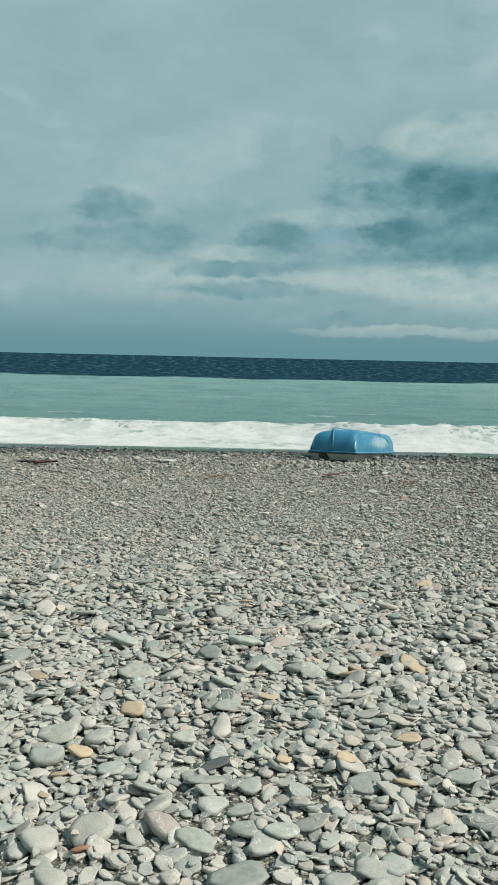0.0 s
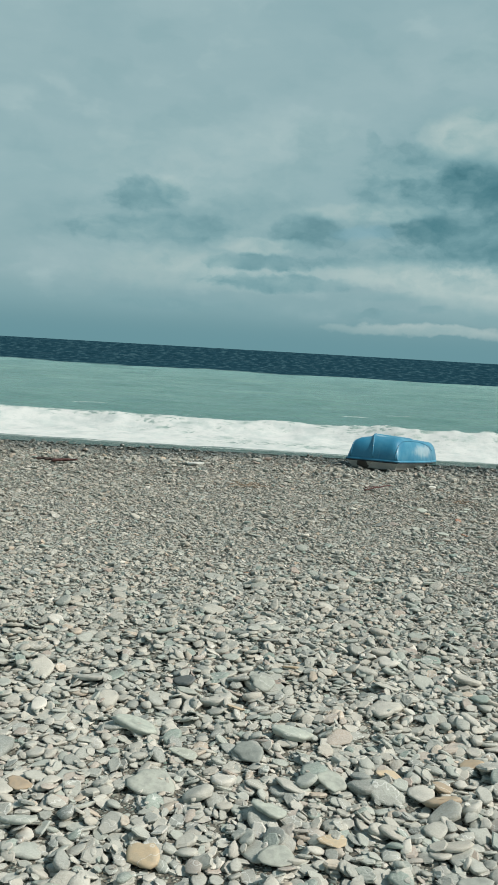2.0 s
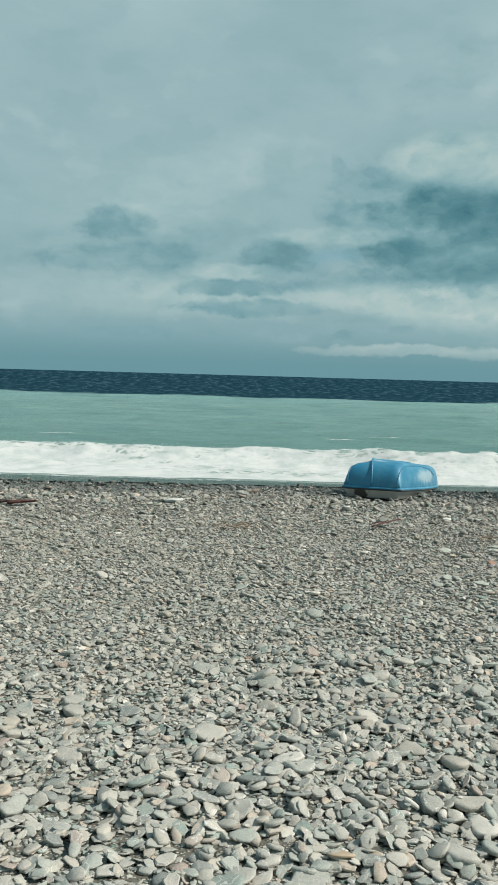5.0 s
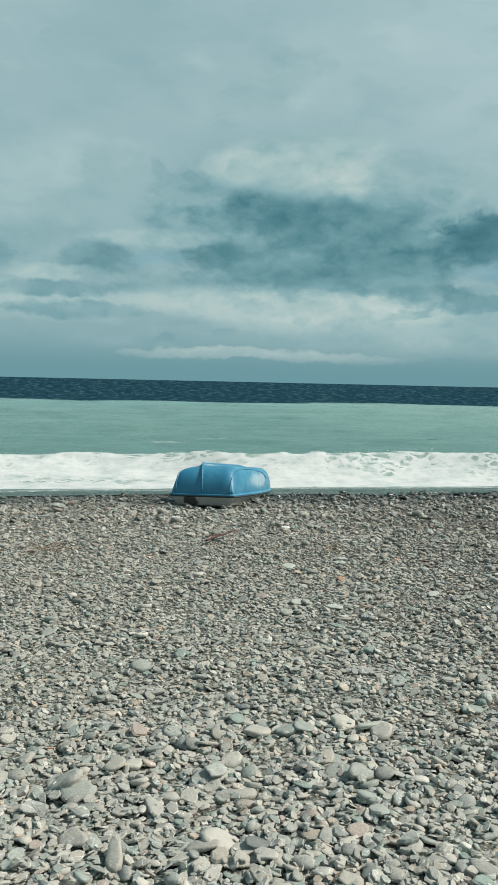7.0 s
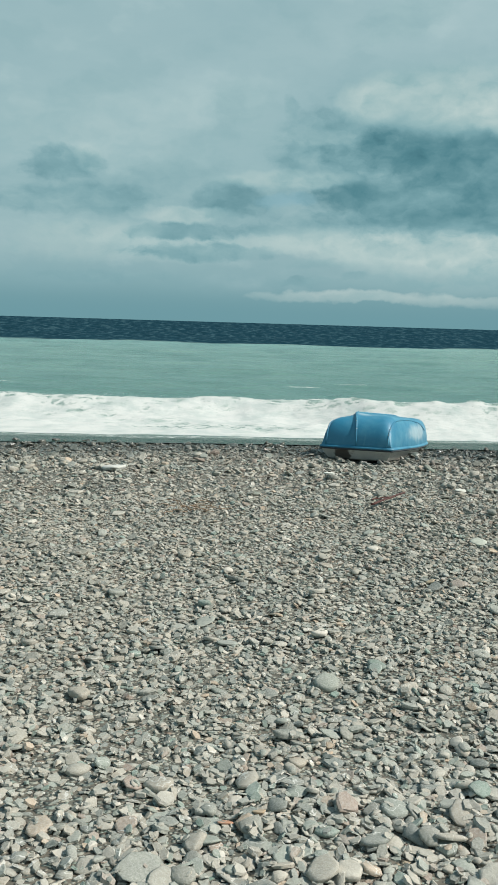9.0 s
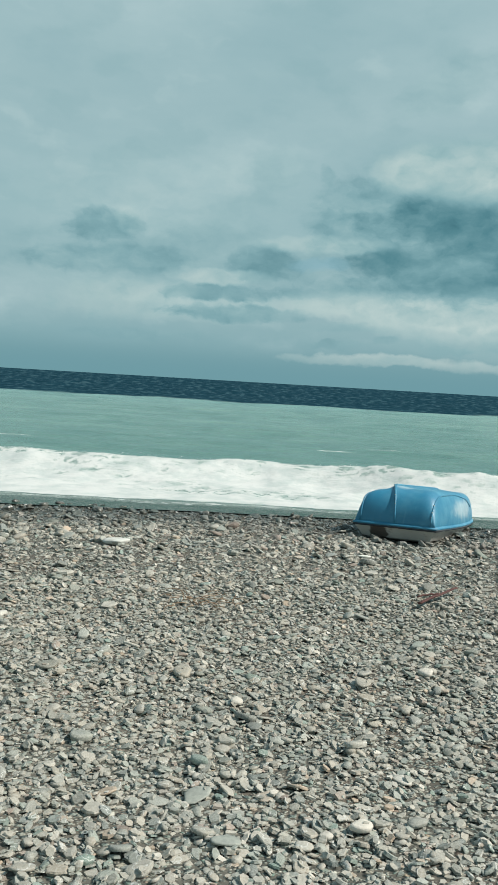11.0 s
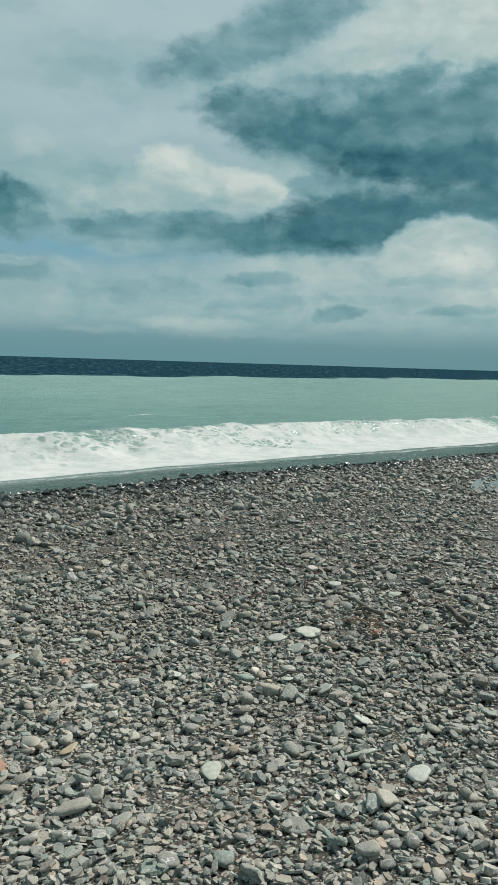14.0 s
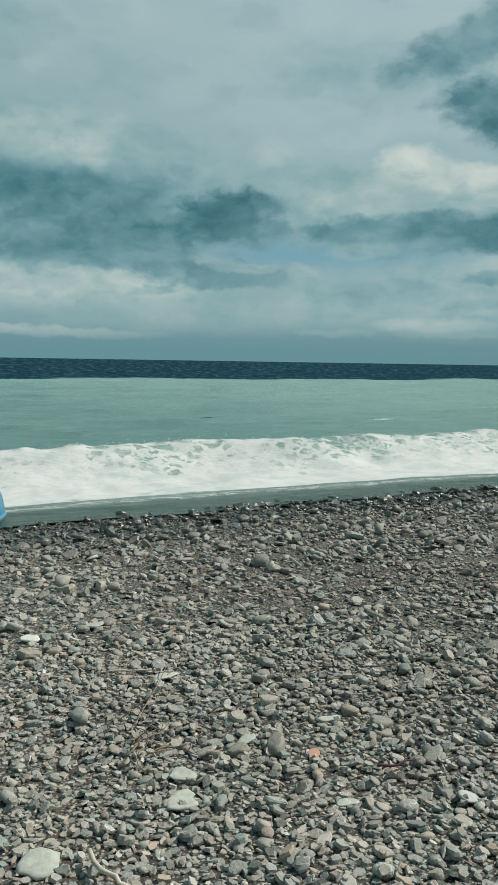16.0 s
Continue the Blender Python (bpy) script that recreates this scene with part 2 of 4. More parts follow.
    cloud(61.4, 21.62, 2.60, 1.27, 0.81, 0.6, 0.7, 0.073)
    cloud(56.4, 22.40, 3.74, 1.39, 0.8, 0.6, 0.7, 0.311)
    cloud(59.4, 23.16, 2.23, 0.64, 0.83, 0.5, 0.7, 0.162)
    cloud(45.4, 20.60, 6.33, 1.39, 0.3, 0.75, 0.6, 0.358)
    cloud(49.1, 22.70, 4.15, 1.31, 0.34, 0.7, 0.6, 0.227)
    cloud(43.6, 19.60, 2.60, 0.99, 0.34, 0.5, 0.7, 0.266)
    cloud(61.8, 15.40, 11.35, 3.19, 0.24, 0.88, 0.5, -0.043)
    cloud(47.1, 15.90, 4.82, 1.67, 0.2, 0.9, 0.5, -0.129)
    cloud(51.4, 14.60, 5.46, 1.71, 0.12, 0.9, 0.5, -0.134)
    cloud(58.5, 13.40, 6.54, 1.27, 0.06, 0.92, 0.5, -0.007)
    cloud(58.3, 16.60, 4.21, 0.92, 0.14, 0.6, 0.7, -0.012)
    cloud(66.0, 13.20, 5.50, 1.43, 0.14, 0.8, 0.5, 0.02)
    cloud(67.7, 15.90, 4.66, 1.75, 0.34, 0.6, 0.7, 0.067)
    cloud(52.8, 17.70, 4.64, 0.96, 0.34, 0.6, 0.7, -0.03)
    cloud(56.1, 15.20, 4.64, 0.76, 0.26, 0.5, 0.7, -0.018)
    cloud(65.7, 17.30, 4.36, 0.96, 0.5, 0.5, 0.7, 0.068)
    cloud(48.0, 12.60, 2.32, 1.23, 0.6, 0.7, 0.6, -0.032)
    cloud(50.8, 11.90, 3.51, 0.76, 0.36, 0.8, 0.6, -0.025)
    cloud(37.9, 11.00, 4.00, 1.75, 0.6, 0.8, 0.6, 0.046)
    cloud(40.9, 11.40, 5.22, 1.71, 0.58, 0.85, 0.5, 0.008)
    cloud(40.4, 13.07, 2.07, 1.08, 0.91, 0.92, 0.45, 0.044)
    cloud(43.1, 12.24, 2.66, 0.95, 0.85, 0.9, 0.45, -0.11)
    cloud(45.8, 11.85, 2.01, 0.98, 0.83, 0.9, 0.45, -0.213)
    cloud(47.1, 11.10, 0.85, 0.79, 0.79, 0.85, 0.5, -0.127)
    cloud(43.1, 10.50, 4.18, 0.96, 0.6, 0.6, 0.7, -0.021)
    cloud(39.0, 11.50, 2.20, 1.19, 0.72, 0.6, 0.6, 0.092)
    cloud(40.5, 9.20, 5.60, 0.88, 0.28, 0.88, 0.5, 0.03)
    cloud(44.7, 8.50, 4.99, 0.96, 0.24, 0.85, 0.5, -0.012)
    cloud(49.8, 8.50, 5.86, 1.19, 0.2, 0.88, 0.45, 0.004)
    cloud(53.2, 10.00, 5.47, 1.43, 0.08, 0.95, 0.5, 0.014)
    cloud(51.7, 9.10, 3.51, 0.88, 0.12, 0.8, 0.5, 0.047)
    cloud(62.1, 11.00, 8.73, 1.15, 0.12, 0.92, 0.5, 0.014)
    cloud(68.2, 8.80, 4.36, 1.99, 0.22, 0.88, 0.45, 0.003)
    cloud(66.2, 10.40, 5.16, 1.19, 0.16, 0.8, 0.5, 0.002)
    cloud(40.2, 7.80, 2.98, 0.56, 0.46, 0.6, 0.6, 0.075)
    cloud(36.9, 8.30, 2.89, 0.64, 0.44, 0.6, 0.6, 0.086)
    cloud(37.3, 7.60, 2.18, 0.48, 0.66, 0.5, 0.6, 0.082)
    cloud(58.8, 8.20, 3.46, 1.75, 0.8, 0.92, 0.35, 0.127)
    cloud(60.3, 8.70, 2.71, 1.11, 0.72, 0.8, 0.45, -0.12)
    cloud(61.3, 7.21, 1.53, 0.82, 0.91, 0.85, 0.55, 0.027)
    cloud(64.1, 6.09, 1.14, 0.77, 0.87, 0.85, 0.5, -0.074)
    cloud(57.3, 6.50, 2.34, 1.03, 0.74, 0.7, 0.6, 0.036)
    cloud(62.4, 4.90, 3.06, 1.03, 0.74, 0.7, 0.6, 0.031)
    cloud(52.2, 6.50, 4.70, 0.96, 0.72, 0.75, 0.5, 0.046)
    cloud(47.9, 6.80, 3.50, 0.76, 0.68, 0.7, 0.5, 0.055)
    cloud(46.4, 5.90, 2.51, 0.40, 0.38, 0.56, 0.65, 0.027)
    cloud(52.1, 3.50, 1.49, 0.52, 0.36, 0.75, 0.5, 0.145)
    cloud(60.0, 3.90, 2.59, 0.28, 0.36, 0.52, 0.65, 0.087)
    cloud(57.3, 5.90, 1.87, 0.28, 0.44, 0.45, 0.75, 0.037)
    cloud(60.5, 5.60, 2.77, 0.32, 0.46, 0.45, 0.75, 0.032)
    cloud(47.2, 4.30, 3.74, 0.38, 0.46, 0.45, 0.75, 0.052)
    cloud(53.9, 4.60, 1.88, 0.30, 0.46, 0.41, 0.75, 0.043)
    cloud(68.7, 6.90, 3.05, 0.32, 0.34, 0.52, 0.65, 0.012)
    cloud(67.1, 3.30, 1.78, 0.20, 0.46, 0.45, 0.75, 0.032)
    cloud(66.0, 7.80, 2.23, 0.56, 0.5, 0.5, 0.6, 0.014)
    cloud(68.1, 4.20, 2.18, 0.32, 0.78, 0.6, 0.6, 0.13)
    cloud(42.2, 2.60, 3.44, 0.44, 0.8, 0.6, 0.6, -0.006)
    cloud(44.9, 2.00, 4.65, 0.26, 0.7, 0.5, 0.6, 0.01)
    cloud(39.5, 4.80, 4.47, 0.76, 0.5, 0.5, 0.7, 0.045)
    # pale bank mostly out of view, added for the pool to mirror
    cloud(74.0, 6.00, 12.00, 2.60, 0.72, 0.75, 0.7, 0)
    # from the dark undersides to the sunlit tops
    tone = t.math("DIVIDE", tone, t.math("MAXIMUM", cover, 0.01))
    tone = t.math("MULTIPLY_ADD", puff, 0.5, tone)
    tone = t.math("MULTIPLY_ADD", t.math("SUBTRACT", mottle, 0.5), 0.35, tone)
    tone = t.math("ADD", t.math("MULTIPLY_ADD", curl[2], 0.08, tone), 0.03)
    cloudy = t.ramp(tone, [(0.0, lin(48, 96, 108)), (0.2, lin(80, 128, 138)), (0.42, lin(118, 159, 166)), (0.6, lin(146, 179, 182)), (0.8, lin(180, 200, 198)), (1.0, lin(212, 221, 215))])
    colour = t.mix(cover, colour, cloudy)
    # haze on the horizon
    haze = t.mix(t.step(az, 20, 60), lin(106, 149, 158), lin(106, 147, 153))
    colour = t.mix(t.step(el, 3.2, 0.2, 0, 0.9), colour, haze)
    back = t.node("ShaderNodeBackground")
    t.put(back.inputs[0], colour)
    back.inputs[1].default_value = 1.0
    out = t.node("ShaderNodeOutputWorld")
    t.t.links.new(back.outputs[0], out.inputs[0])


build_sky()


# ---- materials ----
def material(name):
    m = bpy.data.materials.new(name)
    m.use_nodes = True
    t = Tree(m.node_tree)
    b = t.node("ShaderNodeBsdfPrincipled")
    out = t.node("ShaderNodeOutputMaterial")
    t.t.links.new(b.outputs[0], out.inputs[0])
    return m, t, b


def place_of(t):
    return t.node("ShaderNodeNewGeometry").outputs["Position"]


STONES = [(0.0, (0.235, 0.25, 0.225)), (0.10, (0.31, 0.315, 0.28)), (0.21, (0.235, 0.28, 0.255)), (0.31, (0.37, 0.37, 0.33)), (0.42, (0.18, 0.205, 0.19)),
          (0.50, (0.33, 0.325, 0.285)), (0.60, (0.265, 0.295, 0.27)), (0.70, (0.42, 0.415, 0.37)), (0.76, (0.115, 0.145, 0.14)), (0.805, (0.33, 0.315, 0.27)),
          (0.875, (0.155, 0.23, 0.205)), (0.91, (0.40, 0.325, 0.245)), (0.935, (0.26, 0.20, 0.165)), (0.955, (0.54, 0.535, 0.49)), (0.975, (0.30, 0.255, 0.215))]


def stone_look(name, pick):
    """Sea-worn stone; pick(t) gives the random number that chooses each stone's kind."""
    m, t, b = material(name)
    p = place_of(t)
    r = pick(t)
    base = t.ramp(r, STONES, constant=True)
    base = t.mix(1.0, base, (1.06, 0.985, 0.915, 1), "MULTIPLY")
    tone = t.math("FRACT", t.math("MULTIPLY", r, 37.7))
    base = t.mix(t.step(tone, 0, 1, 0, 0.22), base, (0.46, 0.46, 0.41, 1))
    x, y, z = t.split(p)
    drift = t.math("MULTIPLY", t.math("SUBTRACT", t.noise(p, 0.45, 4), 0.5), 5.0)
    # bleached dry stones high on the beach, dirty damp ones where the litter lies
    base = t.mix(t.step(t.math("ADD", y, drift), 7.5, 3.0, 0, 0.24), base, (0.62, 0.61, 0.54, 1))
    base = t.mix(t.step(t.math("ADD", x, drift), 1.8, 5.2, 0, t.step(t.math("FRACT", t.math("MULTIPLY", r, 53.1)), 0.12, 0.95, 1.0, 0.0)), base, t.mix(1.0, base, (0.53, 0.535, 0.50, 1), "MULTIPLY"))
    # darker and browner towards the sea, by an amount that differs from stone to stone
    base = t.mix(t.step(t.math("ADD", y, drift), 6.5, 12.5, 0, t.step(t.math("FRACT", t.math("MULTIPLY", r, 71.7)), 0.0, 1.0, 1.0, 0.0)), base, t.mix(1.0, base, (0.66, 0.63, 0.575, 1), "MULTIPLY"))
    base = t.mix(t.step(t.noise(p, 9, 3), 0.38, 0.7, 0, 0.4), base, (0.17, 0.175, 0.155, 1))
    # red-brown litter dust among the stones farther along
    rusty = t.math("MULTIPLY", t.step(t.noise(p, 0.9, 4, 0.6), 0.48, 0.62), t.step(x, 1.0, 4.0))
    base = t.mix(t.math("MULTIPLY", rusty, t.step(t.math("FRACT", t.math("MULTIPLY", r, 29.3)), 0.3, 0.9, 0.0, 0.6)), base, (0.15, 0.085, 0.065, 1))
    grain = t.noise(p, 130, 4, 0.65)
    base = t.mix(t.step(grain, 0.35, 0.72, 0, 0.5), base, t.mix(0.5, base, (0.6, 0.6, 0.56, 1)))
    # pale quartz veins in some of them
    vein = t.math("ABSOLUTE", t.math("SUBTRACT", t.noise(p, 16, 2, 0.5), 0.5))
    some = t.step(t.math("FRACT", t.math("MULTIPLY", r, 91.3)), 0.72, 0.74)
    base = t.mix(t.math("MULTIPLY", t.step(vein, 0.016, 0.004, 0, 0.7), some), base, (0.6, 0.6, 0.56, 1))
    # wet by the swash near the sea
    wet = t.step(t.math("ADD", y, t.math("MULTIPLY", t.math("SUBTRACT", t.noise(p, 0.7, 4), 0.5), 2.2)), 15.3, 17.3)
    base = t.mix(wet, base, t.mix(1.0, base, (0.36, 0.38, 0.38, 1), "MULTIPLY"))
    t.put(b.inputs["Base Color"], base)
    t.put(b.inputs["Roughness"], t.step(wet, 0, 1, 0.72, 0.28))
    t.put(b.inputs["Normal"], t.bump(t.math("ADD", grain, t.noise(p, 45, 3)), 0.5, 0.006))
    return m


def island(t):
    return t.node("ShaderNodeNewGeometry").outputs["Random Per Island"]


def own(t):
    return t.node("ShaderNodeObjectInfo").outputs["Random"]


PEBBLES = stone_look("pebbles", island)
STONE = stone_look("stone", own)


def plain_stone(name, colour, spot):
    m, t, b = material(name)
    p = place_of(t)
    c = t.mix(t.step(t.noise(p, 40, 5, 0.6), 0.35, 0.7), (*colour, 1), (*spot, 1))
    r = own(t)
    c = t.mix(1.0, c, t.ramp(r, [(0.0, (0.78, 0.8, 0.8)), (0.35, (1.0, 1.0, 0.97)), (0.7, (1.12, 1.16, 1.12)), (1.0, (1.22, 1.2, 1.12))]), "MULTIPLY")
    c = t.mix(t.step(t.noise(p, 14, 4, 0.6), 0.5, 0.72, 0, 0.35), c, t.mix(1.0, c, (0.55, 0.55, 0.55, 1), "MULTIPLY"))
    vein = t.math("ABSOLUTE", t.math("SUBTRACT", t.noise(p, 13, 2, 0.5), 0.5))
    c = t.mix(t.math("MULTIPLY", t.step(vein, 0.014, 0.004, 0, 0.5), t.step(t.math("FRACT", t.math("MULTIPLY", r, 17.3)), 0.6, 0.62)), c, (0.6, 0.6, 0.55, 1))
    t.put(b.inputs["Base Color"], c)
    b.inputs["Roughness"].default_value = 0.7
    t.put(b.inputs["Normal"], t.bump(t.noise(p, 120, 4), 0.4, 0.003))
    return m


OCHRE = plain_stone("ochre_stone", (0.43, 0.325, 0.22), (0.37, 0.30, 0.22))
WHITE = plain_stone("white_stone", (0.38, 0.385, 0.345), (0.31, 0.315, 0.285))
SHELL = plain_stone("chalk_stone", (0.56, 0.555, 0.52), (0.48, 0.475, 0.44))
RED = plain_stone("red_stone", (0.36, 0.185, 0.115), (0.29, 0.17, 0.12))
DARK = plain_stone("dark_stone", (0.10, 0.115, 0.115), (0.15, 0.15, 0.14))
GREY = plain_stone("grey_stone", (0.36, 0.37, 0.325), (0.28, 0.29, 0.26))


def gravel():
    """Small shingle and coarse sand between the stones."""
    m, t, b = material("gravel")
    p = place_of(t)
    x, y, z = t.split(p)
    flat = t.vec("MULTIPLY", p, (1.0, 1.35, 1.0))
    big, small = t.voronoi(flat, 24), t.voronoi(flat, 62)
    cells = t.ramp(t.split(big["Color"])[0], STONES, constant=True)
    chips = t.ramp(t.split(small["Color"])[0], STONES, constant=True)
    # brown soil, its colour darkened to deepen the shade in gaps between stones
    soil = t.mix(t.step(t.noise(p, 1.3, 4), 0.42, 0.62), (0.05, 0.047, 0.04, 1), (0.085, 0.06, 0.046, 1))
    soil = t.mix(t.step(t.math("ADD", y, t.math("MULTIPLY", x, 1.2)), 13.0, 7.5, 0, 0.6), soil, (0.15, 0.145, 0.125, 1))
    c = t.mix(t.step(big["Distance"], 0.42, 0.3), t.mix(t.step(small["Distance"], 0.5, 0.3), soil, chips), cells)
    wet = t.step(t.math("ADD", y, t.math("MULTIPLY", t.math("SUBTRACT", t.noise(p, 0.7, 4), 0.5), 2.2)), 15.3, 17.3)
    c = t.mix(1.0, c, (0.9, 0.9, 0.84, 1), "MULTIPLY")
    drift = t.math("MULTIPLY", t.math("SUBTRACT", t.noise(p, 0.45, 4), 0.5), 5.0)
    c = t.mix(t.step(t.math("ADD", x, drift), 1.2, 4.6, 0, 0.6), c, t.mix(1.0, c, (0.5, 0.46, 0.43, 1), "MULTIPLY"))
    c = t.mix(wet, c, t.mix(1.0, c, (0.4, 0.42, 0.42, 1), "MULTIPLY"))
    t.put(b.inputs["Base Color"], c)
    t.put(b.inputs["Roughness"], t.step(wet, 0, 1, 0.85, 0.35))
    h = t.math("ADD", t.step(big["Distance"], 0.6, 0.1), t.math("MULTIPLY", t.step(small["Distance"], 0.6, 0.1), 0.4))
    t.put(b.inputs["Normal"], t.bump(h, 0.9, 0.02))
    return m


GRAVEL = gravel()


def sea_look():
    """Milky green water inshore, deep blue beyond the edge of the plume; foam where the mesh says so."""
    m, t, b = material("sea_water")
    p = place_of(t)
    x, y, z = t.split(p)
    far = t.math("SUBTRACT", y, t.math("MULTIPLY", x, 0.06))
    bend = t.math("MULTIPLY", t.math("SUBTRACT", t.noise(t.xyz(x, t.math("MULTIPLY", y, 0.4)), 0.035, 4, 0.55), 0.5), 34.0)
    deep = t.step(t.math("ADD", far, bend), 82, 85)
    patch = t.noise(t.xyz(x, t.math("MULTIPLY", y, 2.2)), 0.16, 5, 0.6)
    milky = t.mix(t.step(patch, 0.35, 0.68), (0.135, 0.245, 0.215, 1), (0.20, 0.315, 0.27, 1))
    milky = t.mix(t.step(far, 60, 84, 0, 0.5), milky, (0.20, 0.36, 0.33, 1))
    far_u = t.math("DIVIDE", x, t.math("ADD", y, 25.0))
    lanes = t.noise(t.xyz(t.math("MULTIPLY", far_u, 80.0), t.math("DIVIDE", 1150.0, y)), 1.0, 5, 0.6)
    milky = t.mix(t.step(y, 52, 25, 0, 0.6), milky, (0.10, 0.20, 0.17, 1))
    # light and shade of the waves painted in: darker swells, paler lanes
    swell_shading = t.noise(t.xyz(t.math("MULTIPLY", far_u, 26.0), t.math("DIVIDE", 420.0, y)), 1.0, 5, 0.6)
    milky = t.mix(t.step(swell_shading, 0.55, 0.34, 0, 0.55), milky, (0.085, 0.185, 0.165, 1))
    milky = t.mix(t.step(lanes, 0.54, 0.7, 0, 0.35), milky, (0.26, 0.38, 0.34, 1))
    milky = t.mix(t.step(x, 4, 40, 0, 0.45), milky, (0.245, 0.325, 0.262, 1))
    milky = t.mix(1.0, milky, t.mix(t.step(x, 4, 30), (0.72, 0.82, 0.81, 1), (0.84, 0.94, 0.92, 1)), "MULTIPLY")
    # far wavelets' light and shade are put into the colour; deep water has no gloss
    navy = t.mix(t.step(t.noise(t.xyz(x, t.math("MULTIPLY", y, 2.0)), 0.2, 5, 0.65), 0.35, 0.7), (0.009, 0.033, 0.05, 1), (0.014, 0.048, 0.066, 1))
    chop_shading = t.noise(t.xyz(t.math("MULTIPLY", far_u, 130.0), t.math("DIVIDE", 2600.0, y)), 1.0, 5, 0.62)
    navy = t.mix(t.step(chop_shading, 0.48, 0.68, 0, 0.65), navy, (0.055, 0.115, 0.135, 1))
    navy = t.mix(t.step(chop_shading, 0.5, 0.34, 0, 0.7), navy, (0.007, 0.027, 0.038, 1))
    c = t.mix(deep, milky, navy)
    # thin water over dark shingle at the edge
    c = t.mix(t.step(y, 20.6, 18.4), c, (0.05, 0.088, 0.076, 1))
    # foam
    cover = t.node("ShaderNodeAttribute")
    cover.attribute_name = "foam"
    cov = cover.outputs["Fac"]
    lace = t.voronoi(t.vec("ADD", t.vec("MULTIPLY", p, (0.85, 1.5, 0.3)), t.noise(p, 1.8, 4, 0.6, True)), 2.6, "DISTANCE_TO_EDGE")["Distance"]
    holes = t.math("ADD", t.noise(t.xyz(x, t.math("MULTIPLY", y, 1.2)), 2.3, 6, 0.65), t.step(lace, 0.0, 0.25, 0.22, -0.1))
    foam = t.step(t.math("SUBTRACT", t.math("ADD", holes, cov), 1.0), -0.07, 0.2)
    white = t.mix(t.step(t.noise(t.xyz(x, y, t.math("MULTIPLY", z, 2.0)), 2.2, 6, 0.65), 0.34, 0.62), (0.44, 0.48, 0.46, 1), (0.56, 0.57, 0.545, 1))
    c = t.mix(t.step(cov, 0.12, 0.6, 0, 0.55), c, (0.36, 0.42, 0.385, 1))
    c = t.mix(foam, c, white)
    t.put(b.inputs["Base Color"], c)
    t.put(b.inputs["Roughness"], t.mix(foam, t.mix(deep, (0.24, 0.24, 0.24, 1), (0.5, 0.5, 0.5, 1)), (0.9, 0.9, 0.9, 1)))
    b.inputs["IOR"].default_value = 1.33
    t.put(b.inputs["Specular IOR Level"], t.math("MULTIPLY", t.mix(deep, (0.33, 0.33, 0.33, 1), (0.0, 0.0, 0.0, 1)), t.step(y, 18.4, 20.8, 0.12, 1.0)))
    ripple = t.noise(t.xyz(x, t.math("MULTIPLY", y, 1.6)), 2.4, 5, 0.6)
    swell = t.noise(t.xyz(t.math("MULTIPLY", x, 0.55), y), 0.55, 5, 0.62)
    n = t.bump(t.noise(t.xyz(x, t.math("MULTIPLY", y, 2.6)), 7.0, 4, 0.65), 0.6, 0.03)
    n = t.bump(ripple, 0.5, 0.05, n)
    n = t.bump(swell, 0.9, 0.35, n)
    t.put(n.node.inputs["Strength"], t.step(foam, 0, 1, 0.9, 0.25))
    n = t.bump(t.math("MULTIPLY", foam, t.noise(p, 9, 5, 0.7)), 0.2, 0.02, n)
    t.put(b.inputs["Normal"], n)
    return m


SEA = sea_look()


def foam_look():
    m, t, b = material("foam")
    p = place_of(t)
    t.put(b.inputs["Base Color"], t.mix(t.step(t.noise(p, 9, 4), 0.3, 0.7), (0.56, 0.59, 0.57, 1), (0.66, 0.67, 0.65, 1)))
    b.inputs["Roughness"].default_value = 0.9
    return m


FOAM = foam_look()


def puddle_look():
    m, t, b = material("puddle_water")
    p = place_of(t)
    t.put(b.inputs["Base Color"], t.mix(t.step(t.noise(p, 0.8, 4), 0.35, 0.65), (0.08, 0.11, 0.105, 1), (0.12, 0.15, 0.14, 1)))
    b.inputs["Roughness"].default_value = 0.1
    b.inputs["IOR"].default_value = 1.33
    t.put(b.inputs["Normal"], t.bump(t.noise(p, 3.0, 4), 0.12, 0.02))
    return m


